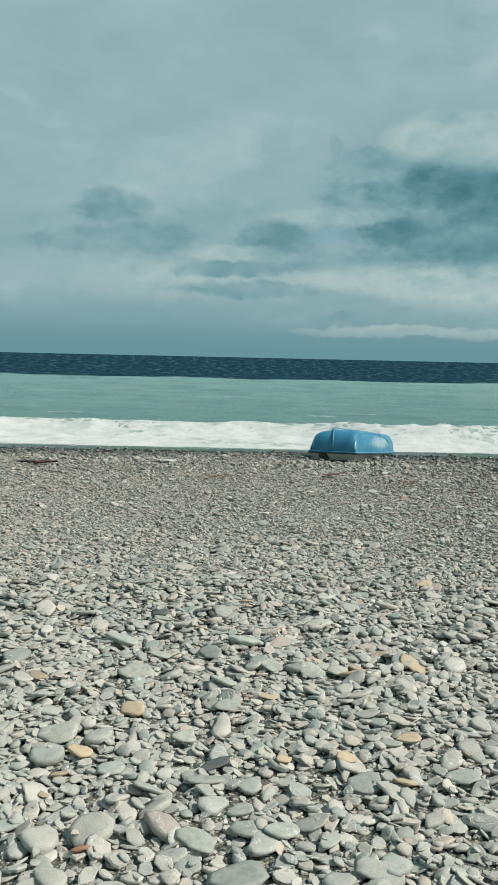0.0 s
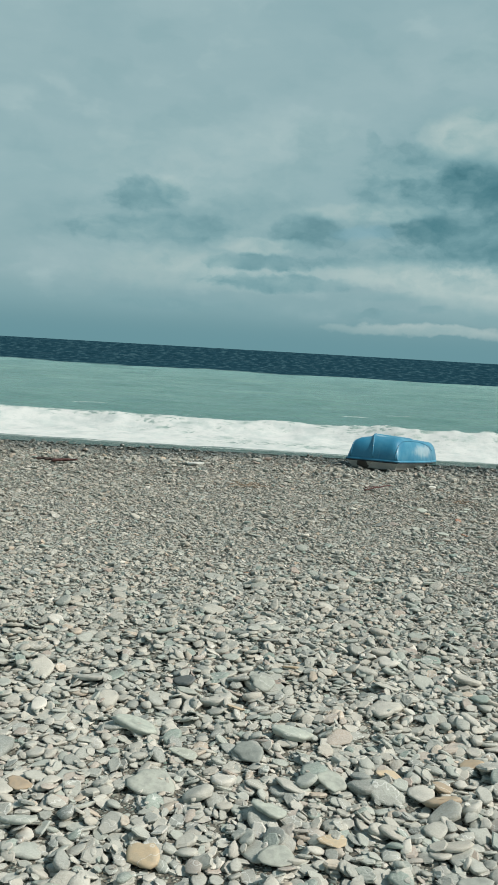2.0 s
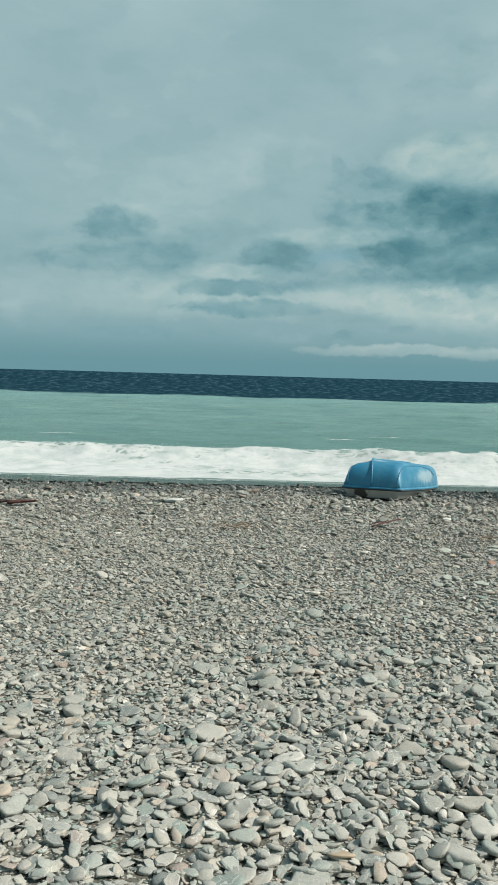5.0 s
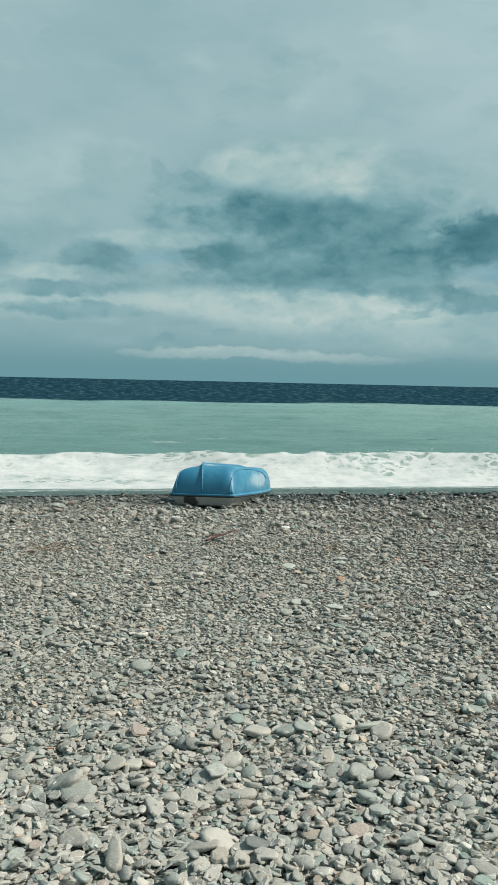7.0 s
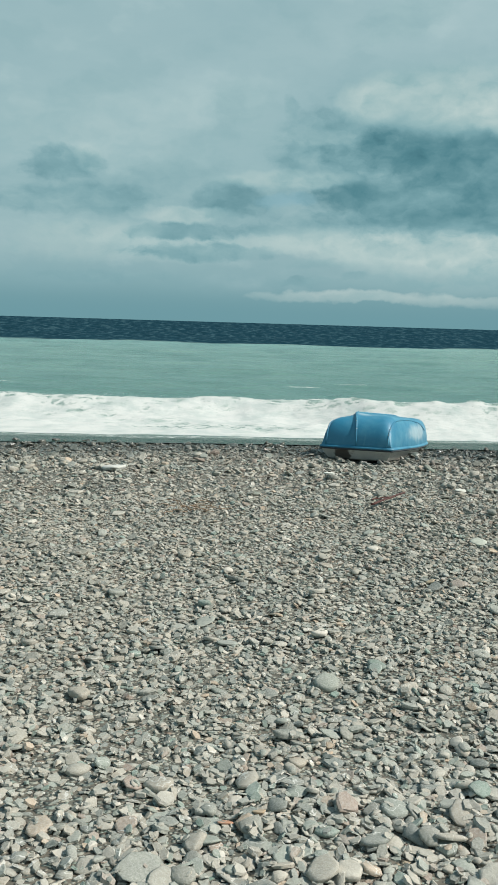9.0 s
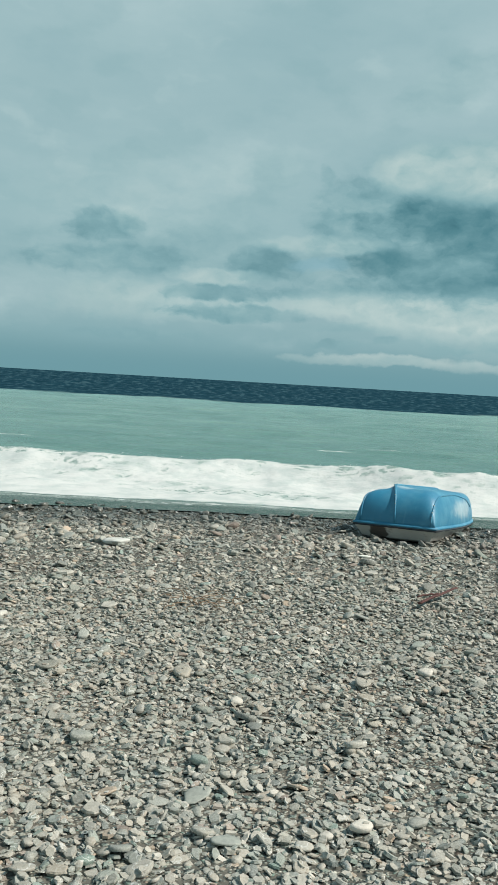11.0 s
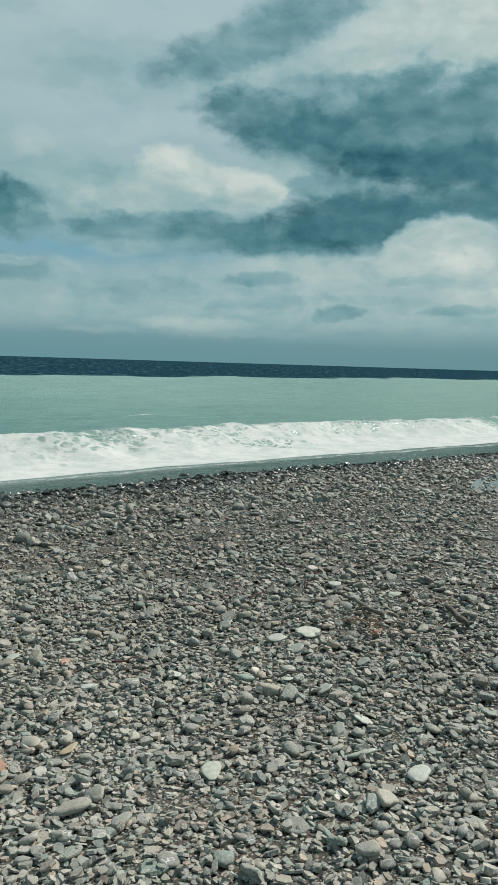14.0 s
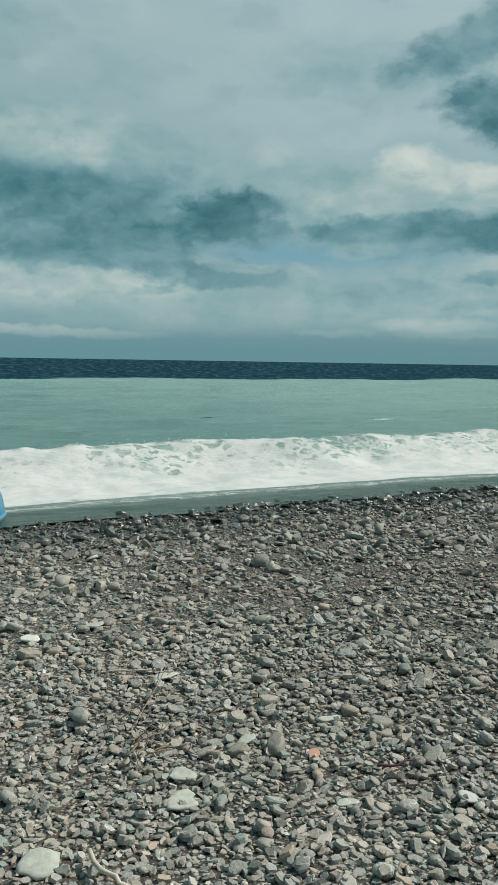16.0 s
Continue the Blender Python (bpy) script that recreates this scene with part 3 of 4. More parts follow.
def shell_look(name, colour, fade, rough, stain=None, worn=None):
    m, t, b = material(name)
    p = t.node("ShaderNodeTexCoord").outputs["Object"]
    c = t.mix(t.step(t.noise(p, 2.3, 5, 0.6), 0.38, 0.72, 0, 0.75), (*colour, 1), (*fade, 1))
    c = t.mix(t.step(t.noise(t.vec("MULTIPLY", p, (14, 14, 3)), 1.0, 4), 0.6, 0.75, 0, 0.35), c, (*fade, 1))
    if stain:
        q = t.vec("ADD", p, t.vec("SUBTRACT", t.noise(p, 9, 3, 0.5, True), (0.5, 0.5, 0.5)))
        d = t.vec("LENGTH", t.vec("MULTIPLY", t.vec("SUBTRACT", p, stain), (7.5, 2.0, 9.0)))
        d = t.math("ADD", d, t.math("MULTIPLY", t.math("SUBTRACT", t.noise(p, 11, 4), 0.5), 0.9))
        c = t.mix(t.step(d, 1.0, 0.75, 0, 0.9), c, (0.055, 0.038, 0.028, 1))
        c = t.mix(t.step(t.noise(t.vec("MULTIPLY", p, (3, 3, 9)), 3.0, 5, 0.6), 0.58, 0.75, 0, 0.6), c, (0.20, 0.16, 0.12, 1))
    if worn:
        for at, size in worn:
            d = t.vec("LENGTH", t.vec("MULTIPLY", t.vec("SUBTRACT", p, at), size))
            d = t.math("ADD", d, t.math("MULTIPLY", t.math("SUBTRACT", t.noise(p, 7, 5, 0.6), 0.5), 1.3))
            c = t.mix(t.step(d, 1.1, 0.35, 0, 0.55), c, (0.44, 0.52, 0.53, 1))
    t.put(b.inputs["Base Color"], c)
    t.put(b.inputs["Roughness"], t.step(t.noise(p, 6, 4), 0.3, 0.7, rough, rough + 0.2))
    t.put(b.inputs["Normal"], t.bump(t.noise(p, 5, 3), 0.15, 0.02))
    return m


# pale patches: wear on the ridge; fade plus painted sunlit sheen on the right side
BLUE = shell_look("blue_gelcoat", (0.024, 0.175, 0.285), (0.075, 0.26, 0.36), 0.38, None, [((-0.02, 0.5, 0.48), (7.0, 5.0, 9.0)), ((0.53, 1.5, 0.24), (4.0, 1.3, 7.0))])
HULL = shell_look("hull_paint", (0.48, 0.46, 0.42), (0.60, 0.59, 0.55), 0.5, (-0.2, 0.03, -0.08))
RIM = shell_look("rim_rubber", (0.02, 0.03, 0.04), (0.05, 0.05, 0.05), 0.5)


def wood_look(name, colour, other):
    m, t, b = material(name)
    p = t.node("ShaderNodeTexCoord").outputs["Object"]
    g = t.noise(t.vec("MULTIPLY", p, (60, 4, 60)), 1.0, 5, 0.6)
    t.put(b.inputs["Base Color"], t.mix(t.step(g, 0.35, 0.68), (*colour, 1), (*other, 1)))
    b.inputs["Roughness"].default_value = 0.8
    t.put(b.inputs["Normal"], t.bump(g, 0.5, 0.004))
    return m


RUSTY = wood_look("red_brown_wood", (0.045, 0.014, 0.012), (0.10, 0.034, 0.026))
DRIFT = wood_look("grey_driftwood", (0.10, 0.085, 0.07), (0.22, 0.20, 0.17))
STRAW = wood_look("dry_straw", (0.42, 0.37, 0.28), (0.55, 0.50, 0.40))
STALK = wood_look("dry_stalk", (0.16, 0.10, 0.06), (0.30, 0.22, 0.14))
WOODY = wood_look("brown_driftwood", (0.05, 0.04, 0.032), (0.12, 0.10, 0.08))
WRACK = wood_look("dark_wrack", (0.03, 0.022, 0.018), (0.075, 0.045, 0.035))


# ---- the lie of the land ----
rng = np.random.default_rng(7)
LATTICE = rng.random((256, 256)) * 2 - 1


def vnoise(x, y):
    """Smooth noise, -1 to 1, one lattice step a unit."""
    x, y = np.asarray(x, float) + 500.0, np.asarray(y, float) + 500.0
    i, j = np.floor(x).astype(int), np.floor(y).astype(int)
    u, v = x - i, y - j
    u, v = u * u * (3 - 2 * u), v * v * (3 - 2 * v)
    a, b_, c, d = LATTICE[i % 256, j % 256], LATTICE[(i + 1) % 256, j % 256], LATTICE[i % 256, (j + 1) % 256], LATTICE[(i + 1) % 256, (j + 1) % 256]
    return (a * (1 - u) + b_ * u) * (1 - v) + (c * (1 - u) + d * u) * v


def fbm(x, y, octaves=4, gain=0.5):
    total, size = 0.0, 1.0
    for o in range(octaves):
        total = total + size * vnoise(np.asarray(x) * 2**o + 17.3 * o, np.asarray(y) * 2**o - 9.1 * o)
        size *= gain
    return total


def puddle_reach(x, y):
    """Under 1 inside the pool behind the shore bank."""
    a = radians(-8)
    dx, dy = x - 15.3, y - 12.55
    u, v = dx * math.cos(a) + dy * math.sin(a), -dx * math.sin(a) + dy * math.cos(a)
    return np.sqrt((u / 3.5) ** 2 + (v / 1.17) ** 2) + 0.12 * fbm(x * 1.1, y * 1.6, 3)


def land(x, y):
    x, y = np.asarray(x, float), np.asarray(y, float)
    z = np.interp(y, [-400, -5, 2, 5, 8, 12, 15, 17, 18.5, 20, 24, 40, 90], [6, 0.16, 0.13, 0.09, 0.02, -0.08, -0.165, -0.235, -0.33, -0.48, -0.9, -2.2, -6])
    z = z - 0.10 * np.clip((x - 10) / 10, 0, 1) * np.clip((y - 14.5) / 2, 0, 1)
    near = np.clip((y + 8) / 6, 0, 1) * np.clip((18.2 - y) / 2, 0, 1)
    z = z + near * (0.022 * fbm(x * 0.45, y * 0.6, 3) + 0.012 * fbm(x * 1.7, y * 2.1, 2))
    z = z - 0.035 * np.exp(-(((x - 1.75) / 0.7) ** 2) - ((y - 16.2) / 0.45) ** 2)
    q = puddle_reach(x, y)
    return z - 0.16 * np.clip(1.18 - q, 0, 0.5) / 0.5


def link(name, verts, faces, mat, parent=None, smooth=True):
    me = bpy.data.meshes.new(name)
    me.from_pydata(verts, [], faces)
    me.materials.append(mat)
    if smooth:
        me.polygons.foreach_set("use_smooth", [True] * len(me.polygons))
    ob = new(name, me)
    ob.parent = parent
    return ob


def sheet(name, X, Y, Z, mat, parent=None, foam=None):
    """A grid of quads from arrays of equal shape."""
    n, m = X.shape
    me = bpy.data.meshes.new(name)
    me.vertices.add(n * m)
    me.vertices.foreach_set("co", np.stack([X, Y, Z], -1).astype(np.float32).ravel())
    k = (np.arange(n - 1)[:, None] * m + np.arange(m - 1)[None]).ravel()
    quads = np.stack([k, k + 1, k + m + 1, k + m], -1)
    fill_mesh(me, quads, 4)
    if foam is not None:
        me.attributes.new("foam", "FLOAT", "POINT").data.foreach_set("value", foam.astype(np.float32).ravel())
    me.materials.append(mat)
    ob = new(name, me)
    ob.parent = parent
    return ob


def fill_mesh(me, faces, corners):
    me.loops.add(faces.size)
    me.loops.foreach_set("vertex_index", faces.astype(np.int32).ravel())
    me.polygons.add(len(faces))
    me.polygons.foreach_set("loop_start", np.arange(0, faces.size, corners, dtype=np.int32))
    me.polygons.foreach_set("use_smooth", np.ones(len(faces), bool))
    me.update(calc_edges=True)


def spread(dense, low, high, grow=1.25):
    """Coordinates: dense ones in the middle, then wider and wider out to low and high."""
    up, down, step = [dense[-1]], [dense[0]], dense[1] - dense[0]
    s = step
    while up[-1] < high:
        s *= grow
        up.append(min(up[-1] + s, high))
    s = step
    while down[-1] > low:
        s *= grow
        down.append(max(down[-1] - s, low))
    return np.concatenate([down[:0:-1], dense, up[1:]])


gx, gy = spread(np.arange(-8, 26, 0.13), -3000, 3000), spread(np.arange(1, 20.5, 0.13), -3000, 90)
GX, GY = np.meshgrid(gx, gy)
ground = tagged(sheet("ground", GX, GY, land(GX, GY) - 0.022, GRAVEL), "grey shingle beach sloping gently down to the sea", "beach", kind="structure")

# ---- the sea ----
LEVEL = -0.43


def crest_line(x):
    return 22.5 - 0.7 * np.clip((x - 10) / 12, 0, 1) + 0.6 * vnoise(x / 6.0, 3.1) + 0.25 * vnoise(x / 1.9, 8.2)


def swash_line(x):
    return 17.75 - 1.3 * np.clip((x - 10) / 10, 0, 1) + 0.4 * vnoise(x / 4.5, 1.7) + 0.15 * vnoise(x / 1.3, 5.5)


def foam_line(x):
    return 19.2 - 1.0 * np.clip((x - 10) / 12, 0, 1) + 0.55 * vnoise(x / 5.0, 11.2) + 0.22 * vnoise(x / 1.4, 2.5)


def surf(x, y):
    d = y - crest_line(x)
    high = 0.37 + 0.10 * vnoise(x / 4.7, 21.0)
    wave = high * np.where(d < 0, np.exp(-((d / 0.75) ** 2)), np.exp(-((d / 2.3) ** 2)))
    rough = np.clip((y - 19.6) / 1.2, 0, 1) * np.clip((0.9 - d) / 0.9, 0, 1)
    z = LEVEL + wave + rough * (0.035 * fbm(x * 1.3, y * 1.7, 3) + 0.015 * fbm(x * 4, y * 4, 2))
    # spray-torn top
    z = z + np.exp(-((d / 0.3) ** 2)) * (0.06 * np.clip(fbm(x * 1.1, 4.0, 3), 0, 1) + 0.03 * np.clip(fbm(x * 3, y * 3, 2), 0, 1))
    z = z + np.clip((y - 23.5) / 6, 0, 1) * (0.07 * fbm(x * 0.16, y * 0.4, 4) + 0.02 * fbm(x * 0.9, y * 1.3, 3))
    film = land(x, y) + 0.004 + np.clip((y - swash_line(x)) / 1.2, 0, 1) * (0.03 + 0.012 * fbm(x * 0.8, y * 1.5, 3))
    return np.maximum(z, film)


def foam_cover(x, y):
    d, e = y - crest_line(x), y - foam_line(x)
    c = np.clip(e / 0.12, 0, 1) * 0.92
    middle = np.exp(-(((y - 20.9 - 0.4 * vnoise(x / 2.5, 4.4)) / 0.55) ** 2))
    c = c - 0.42 * middle * np.clip(0.45 + vnoise(x / 3.0, 9.9), 0, 1)
    c = c - 0.16 * np.clip(0.2 + vnoise(x / 1.6, y / 0.7), 0, 1) * np.clip((y - 19.8) / 0.6, 0, 1)
    top = np.exp(-(((d + 0.1) / 0.85) ** 2)) * np.clip((x + 5) / 7, 0.5, 1)
    c = c - top * (0.36 + 0.16 * vnoise(x / 1.7, y / 0.5 + 40))
    c = c - 0.30 * np.exp(-((e / 0.5) ** 2)) * np.clip(0.5 + vnoise(x / 2.6, 52.0), 0, 1)
    back = 0.5 + 0.7 * np.clip(vnoise(x / 2.2, 15.0), 0, 1)
    c = c * np.clip(1 - d / back, 0, 1)
    c = np.maximum(c, 0.30 * np.exp(-(((d - 1.6) / 1.5) ** 2)) * np.clip(vnoise(x / 3.3, 30.0) * 1.5, 0, 1))
    for px, py, pw in ((2.82, 31.6, 0.8), (4.6, 32.6, 0.7), (-7.0, 30.5, 0.9), (19.0, 31.0, 0.8)):
        c = np.maximum(c, 0.5 * np.exp(-(((x - px) / pw) ** 2) - ((y - py) / (0.35 * pw)) ** 2))
    lace = 0.36 * np.exp(-(((e + 0.5) / 0.4) ** 2))
    return np.maximum(c, lace)


sx = spread(np.arange(-11, 40, 0.12), -1500, 1500, 1.3)
v = np.linspace(0, 1, 140)
SX, SV = np.meshgrid(sx, v)
SY = swash_line(SX) * (1 - SV) + 34.0 * SV
SY = SY - 1.6 * np.sin(SV * math.pi) * 1.0
SZ = surf(SX, SY)
fade = np.clip((SV - 0.85) / 0.15, 0, 1)
water = tagged(sheet("water", SX, SY, SZ, SEA, foam=foam_cover(SX, SY)), "milky green sea breaking white on the shore, dark blue farther out", "sea", kind="structure")

yy = np.concatenate([np.arange(33.6, 60, 0.35), 60 * np.exp(np.linspace(0, math.log(4900 / 60), 210))])
ss = np.linspace(-1.6, 5.2, 330)
FY, FS = np.meshgrid(yy, ss, indexing="ij")
FX = FS * (FY + 25)
FZ = surf(FX, FY) - 0.004 + np.clip((FY - 38) / 30, 0, 1) * (0.06 * fbm(FX * 0.11, FY * 0.28, 4)) + np.clip((FY - 75) / 60, 0, 1) * (0.16 * fbm(FX * 0.05, FY * 0.12, 3))
FZ = FZ - np.clip((FY - 2500) / 2400, 0, 1) * 0.15
sheet("open_sea", FX, FY, FZ, SEA, water)


def blobs(name, centres, sizes, mat, parent):
    """Many small rough lumps in one mesh."""
    bm = bmesh.new()
    bmesh.ops.create_icosphere(bm, subdivisions=1, radius=1)
    base = np.array([p.co[:] for p in bm.verts])
    tris = np.array([[c.index for c in f.verts] for f in bm.faces])
    bm.free()
    n = len(centres)
    wob = 1 + 0.25 * rng.standard_normal((n, len(base), 1))
    P = centres[:, None] + base[None] * sizes[:, None] * wob
    F = (tris[None] + np.arange(n)[:, None, None] * len(base)).reshape(-1, 3)
    me = bpy.data.meshes.new(name)
    me.vertices.add(n * len(base))
    me.vertices.foreach_set("co", P.astype(np.float32).ravel())
    fill_mesh(me, F, 3)
    me.materials.append(mat)
    ob = new(name, me)
    ob.parent = parent
    return ob


n = 1300
bx = rng.uniform(-11, 40, n)
throw = np.clip(0.35 + vnoise(bx / 2.1, 40.0), 0.03, 1)
by = crest_line(bx) + rng.normal(0, 0.2, n)
bz = surf(bx, by) + np.abs(rng.normal(0, 0.045, n)) * throw
bs = rng.uniform(0.003, 0.010, (n, 1)) * rng.uniform(0.7, 1.3, (n, 3))
tagged(blobs("foam_spray", np.stack([bx, by, bz], -1), bs, FOAM, water), "white spray torn from the breaking wave", kind="stuff")

# ---- pool behind the bank ----
pa = np.linspace(0, 2 * math.pi, 73)
pr = np.linspace(0, 1, 12)
PA, PR = np.meshgrid(pa, pr)
a8 = radians(-8)
U, V = 4.4 * PR * np.cos(PA), 1.75 * PR * np.sin(PA)
PX, PY = 15.3 + U * math.cos(a8) - V * math.sin(a8), 12.55 + U * math.sin(a8) + V * math.cos(a8)
tagged(sheet("puddle", PX, PY, np.full_like(PX, -0.155), puddle_look()), "still shallow pool of seawater among the shingle", "puddle", kind="structure")


# ---- the boat ----
def part(name, bm, mat, parent, label="", smooth=True):
    me = bpy.data.meshes.new(name)
    bm.normal_update()
    bm.to_mesh(me)
    bm.free()
    me.materials.append(mat)
    if smooth:
        me.polygons.foreach_set("use_smooth", [True] * len(me.polygons))
    ob = new(name, me)
    ob.parent = parent
    if label:
        ob["label"] = label
    return ob


def tube(points, radii, sides=8, squash=1.0):
    """A bmesh tube along points, with closed ends."""
    bm = bmesh.new()
    rings = []
    pts = [Vector(p) for p in points]
    for i, p in enumerate(pts):
        way = (pts[min(i + 1, len(pts) - 1)] - pts[max(i - 1, 0)]).normalized()
        side = way.cross(Vector((0, 0, 1)))
        side = side.normalized() if side.length > 1e-4 else Vector((1, 0, 0))
        up = side.cross(way)
        r = radii[i] if hasattr(radii, "__len__") else radii
        rings.append([bm.verts.new(p + side * (r * math.cos(k * 2 * math.pi / sides)) + up * (r * squash * math.sin(k * 2 * math.pi / sides))) for k in range(sides)])
    for a, b_ in zip(rings, rings[1:]):
        for k in range(sides):
            bm.faces.new((a[k], a[(k + 1) % sides], b_[(k + 1) % sides], b_[k]))
    bm.faces.new(rings[0][::-1])
    bm.faces.new(rings[-1])
    return bm


BEAM_AT, BEAM = [0, 0.6, 1.2, 1.8, 2.4, 2.8, 3.0], [0.505, 0.532, 0.545, 0.505, 0.425, 0.345, 0.295]
LONG = 2.9


def half_beam(s):
    return float(np.interp(s, BEAM_AT, BEAM))


def outline(n=26, grow=0.0):
    """The rim seen from above, from the near left corner round by the right."""
    front = [(x, 0.0) for x in np.linspace(-0.505, 0.505, 10)]
    right = [(half_beam(s), s) for s in np.linspace(0, LONG, n)[1:]]
    back = [(x, LONG + 0.03 * (1 - (x / 0.295) ** 2)) for x in (0.15, 0.0, -0.15)]
    left = [(-half_beam(s), s) for s in np.linspace(LONG, 0, n)[:-1]]
    ring = front + right + back + left
    return [(x * (1 + grow / 0.55), 1.4 + (y - 1.4) * (1 + grow / 1.4)) for x, y in ring]


def rib_lines(s):
    lean = 0.36 * min(s, 0.45)
    return (-0.44 + 0.12 * lean, 0.0 - lean, 0.45 - 0.1 * lean)


def cover_height(x, s):
    w = half_beam(s)
    a = min(abs(x) / w, 1.0)
    blunt = min(max((-0.1 - x) / 0.35, 0), 1)
    reach = 0.62 - 0.2 * blunt
    f = min(max((reach - s) / reach, 0), 1)
    k = min(max((s - 2.4) / 0.5, 0), 1)
    h = (0.47 - 0.022 * s) * (1 - a ** (4.6 if x < 0 else 5.2)) ** 0.52 * (1 - f ** (3.4 + 2.2 * blunt)) ** 0.52 * (1 - k**5) ** 0.5
    flat = min(1.0, h / 0.1)
    ribs = rib_lines(s)
    for lo, hi in zip(ribs, ribs[1:]):
        if lo < x < hi:
            h -= flat * 0.034 * math.sin(math.pi * (x - lo) / (hi - lo)) ** 0.8
    if x < ribs[1]:
        h -= flat * 0.018 * min(1.0, (ribs[1] - x) / 0.05)
    return h


def make_boat(m):
    boat = bpy.data.objects.new("boat", None)
    scene.collection.objects.link(boat)
    # hull: sides leaning in towards the bottom
    bm = bmesh.new()
    rings = []
    for z, grow in ((0.0, 0.0), (-0.025, -0.006), (-0.09, -0.05), (-0.14, -0.085), (-0.165, -0.16)):
        rings.append([bm.verts.new((x, y, z)) for x, y in outline(grow=grow)])
    for a, b_ in zip(rings, rings[1:]):
        for k in range(len(a)):
            bm.faces.new((b_[k], b_[(k + 1) % len(a)], a[(k + 1) % len(a)], a[k]))
    bm.faces.new(rings[-1][::-1])
    part("hull", bm, HULL, boat, "weathered grey-white hull with a brown stain", smooth=False)
    # rubbing strake
    ring = outline(grow=0.012)
    bm = tube([(x, y, 0.0) for x, y in ring + ring[:2]], 0.014, 8)
    part("rubbing_strake", bm, RIM, boat, "dark rubbing strake")
    # flange of the cover
    bm = bmesh.new()
    rings = []
    for z, grow in ((0.008, -0.02), (0.008, 0.02), (0.02, 0.026), (0.034, 0.02), (0.04, 0.004), (0.055, -0.006)):
        rings.append([bm.verts.new((x, y, z)) for x, y in outline(grow=grow)])
    for a, b_ in zip(rings, rings[1:]):
        for k in range(len(a)):
            bm.faces.new((a[k], a[(k + 1) % len(a)], b_[(k + 1) % len(a)], b_[k]))
    part("flange", bm, BLUE, boat)
    # cover
    bm = bmesh.new()
    nu, nv = 96, 72
    grid = []
    for j in range(nv + 1):
        s = LONG * (0.5 - 0.5 * math.cos(math.pi * j / nv))
        row = []
        for i in range(nu + 1):
            u = -1 + 2 * i / nu
            x = half_beam(s) * math.copysign(abs(math.sin(u * math.pi / 2)), u)
            row.append(bm.verts.new((x, s, 0.05 + cover_height(x, s))))
        grid.append(row)
    for j in range(nv):
        for i in range(nu):
            bm.faces.new((grid[j][i], grid[j][i + 1], grid[j + 1][i + 1], grid[j + 1][i]))
    cover = part("cover", bm, BLUE, boat, "faded blue moulded cover with raised ridges")
    for k in range(3):
        run = [(rib_lines(s)[k], s, 0.05 + cover_height(rib_lines(s)[k] + 1e-6, s)) for s in [2.75 * (i / 30) ** 1.7 for i in range(31)] if abs(rib_lines(s)[k]) < half_beam(s) * 0.97]
        part("rib", tube(run, 0.012, 8), BLUE, cover)
    # little fin on the middle ridge and bolts along the others
    s0 = 0.36
    bm = bmesh.new()
    z0 = 0.05 + cover_height(-0.110, s0)
    lo = [bm.verts.new(p) for p in ((-0.122, s0 - 0.05, z0 - 0.03), (-0.098, s0 - 0.05, z0 - 0.03), (-0.098, s0 + 0.09, z0 - 0.02), (-0.122, s0 + 0.09, z0 - 0.02))]
    hi = [bm.verts.new(p) for p in ((-0.114, s0 + 0.02, z0 + 0.035), (-0.106, s0 + 0.02, z0 + 0.035), (-0.106, s0 + 0.06, z0 + 0.02), (-0.114, s0 + 0.06, z0 + 0.02))]
    for k in range(4):
        bm.faces.new((lo[k], lo[(k + 1) % 4], hi[(k + 1) % 4], hi[k]))
    bm.faces.new(hi)
    part("fin", bm, BLUE, cover)
    for x, s in ((-0.018, 0.05), (-0.045, 0.12), (0.447, 0.05), (0.444, 0.13), (0.449, 0.02)):
        bm = bmesh.new()
        bmesh.ops.create_uvsphere(bm, u_segments=10, v_segments=6, radius=0.009)
        bmesh.ops.translate(bm, verts=bm.verts, vec=(x, s, 0.058 + cover_height(x, s)))
        part("bolt", bm, WHITE, cover, "pale worn bolt head")
    boat.matrix_world = m
    return tagged(boat, "small grey-white boat under a faded blue moulded cover, beached on shingle", "boat")


make_boat(pose(1.693, 16.363, -0.098, -5.1, -1.8, -28.5))


# ---- driftwood, twigs and wrack ----
def stick(name, a, b_, r0, r1, mat, label, category, bend=0.03, squash=1.0, seed=1):
    """A crooked stick lying on the shingle from a to b_, as its own thing with its origin at a."""
    r = random.Random(seed)
    pts, rad = [], []
    a, b_ = Vector(a), Vector(b_)
    side = (b_ - a).cross(Vector((0, 0, 1))).normalized()
    off = 0.0
    for i in range(9):
        f = i / 8
        off += r.uniform(-bend, bend) * 0.5
        p = a.lerp(b_, f) + side * off
        pts.append(p - a + Vector((0, 0, r.uniform(-0.003, 0.006))))
        rad.append((r0 * (1 - f) + r1 * f) * r.uniform(0.82, 1.15))
    ob = part(name, tube(pts, rad, 8, squash), mat, None)
    ob.location = a
    return tagged(ob, label, category)


def lying(x, y, lift=0.03):
    return (x, y, float(land(x, y)) + lift)


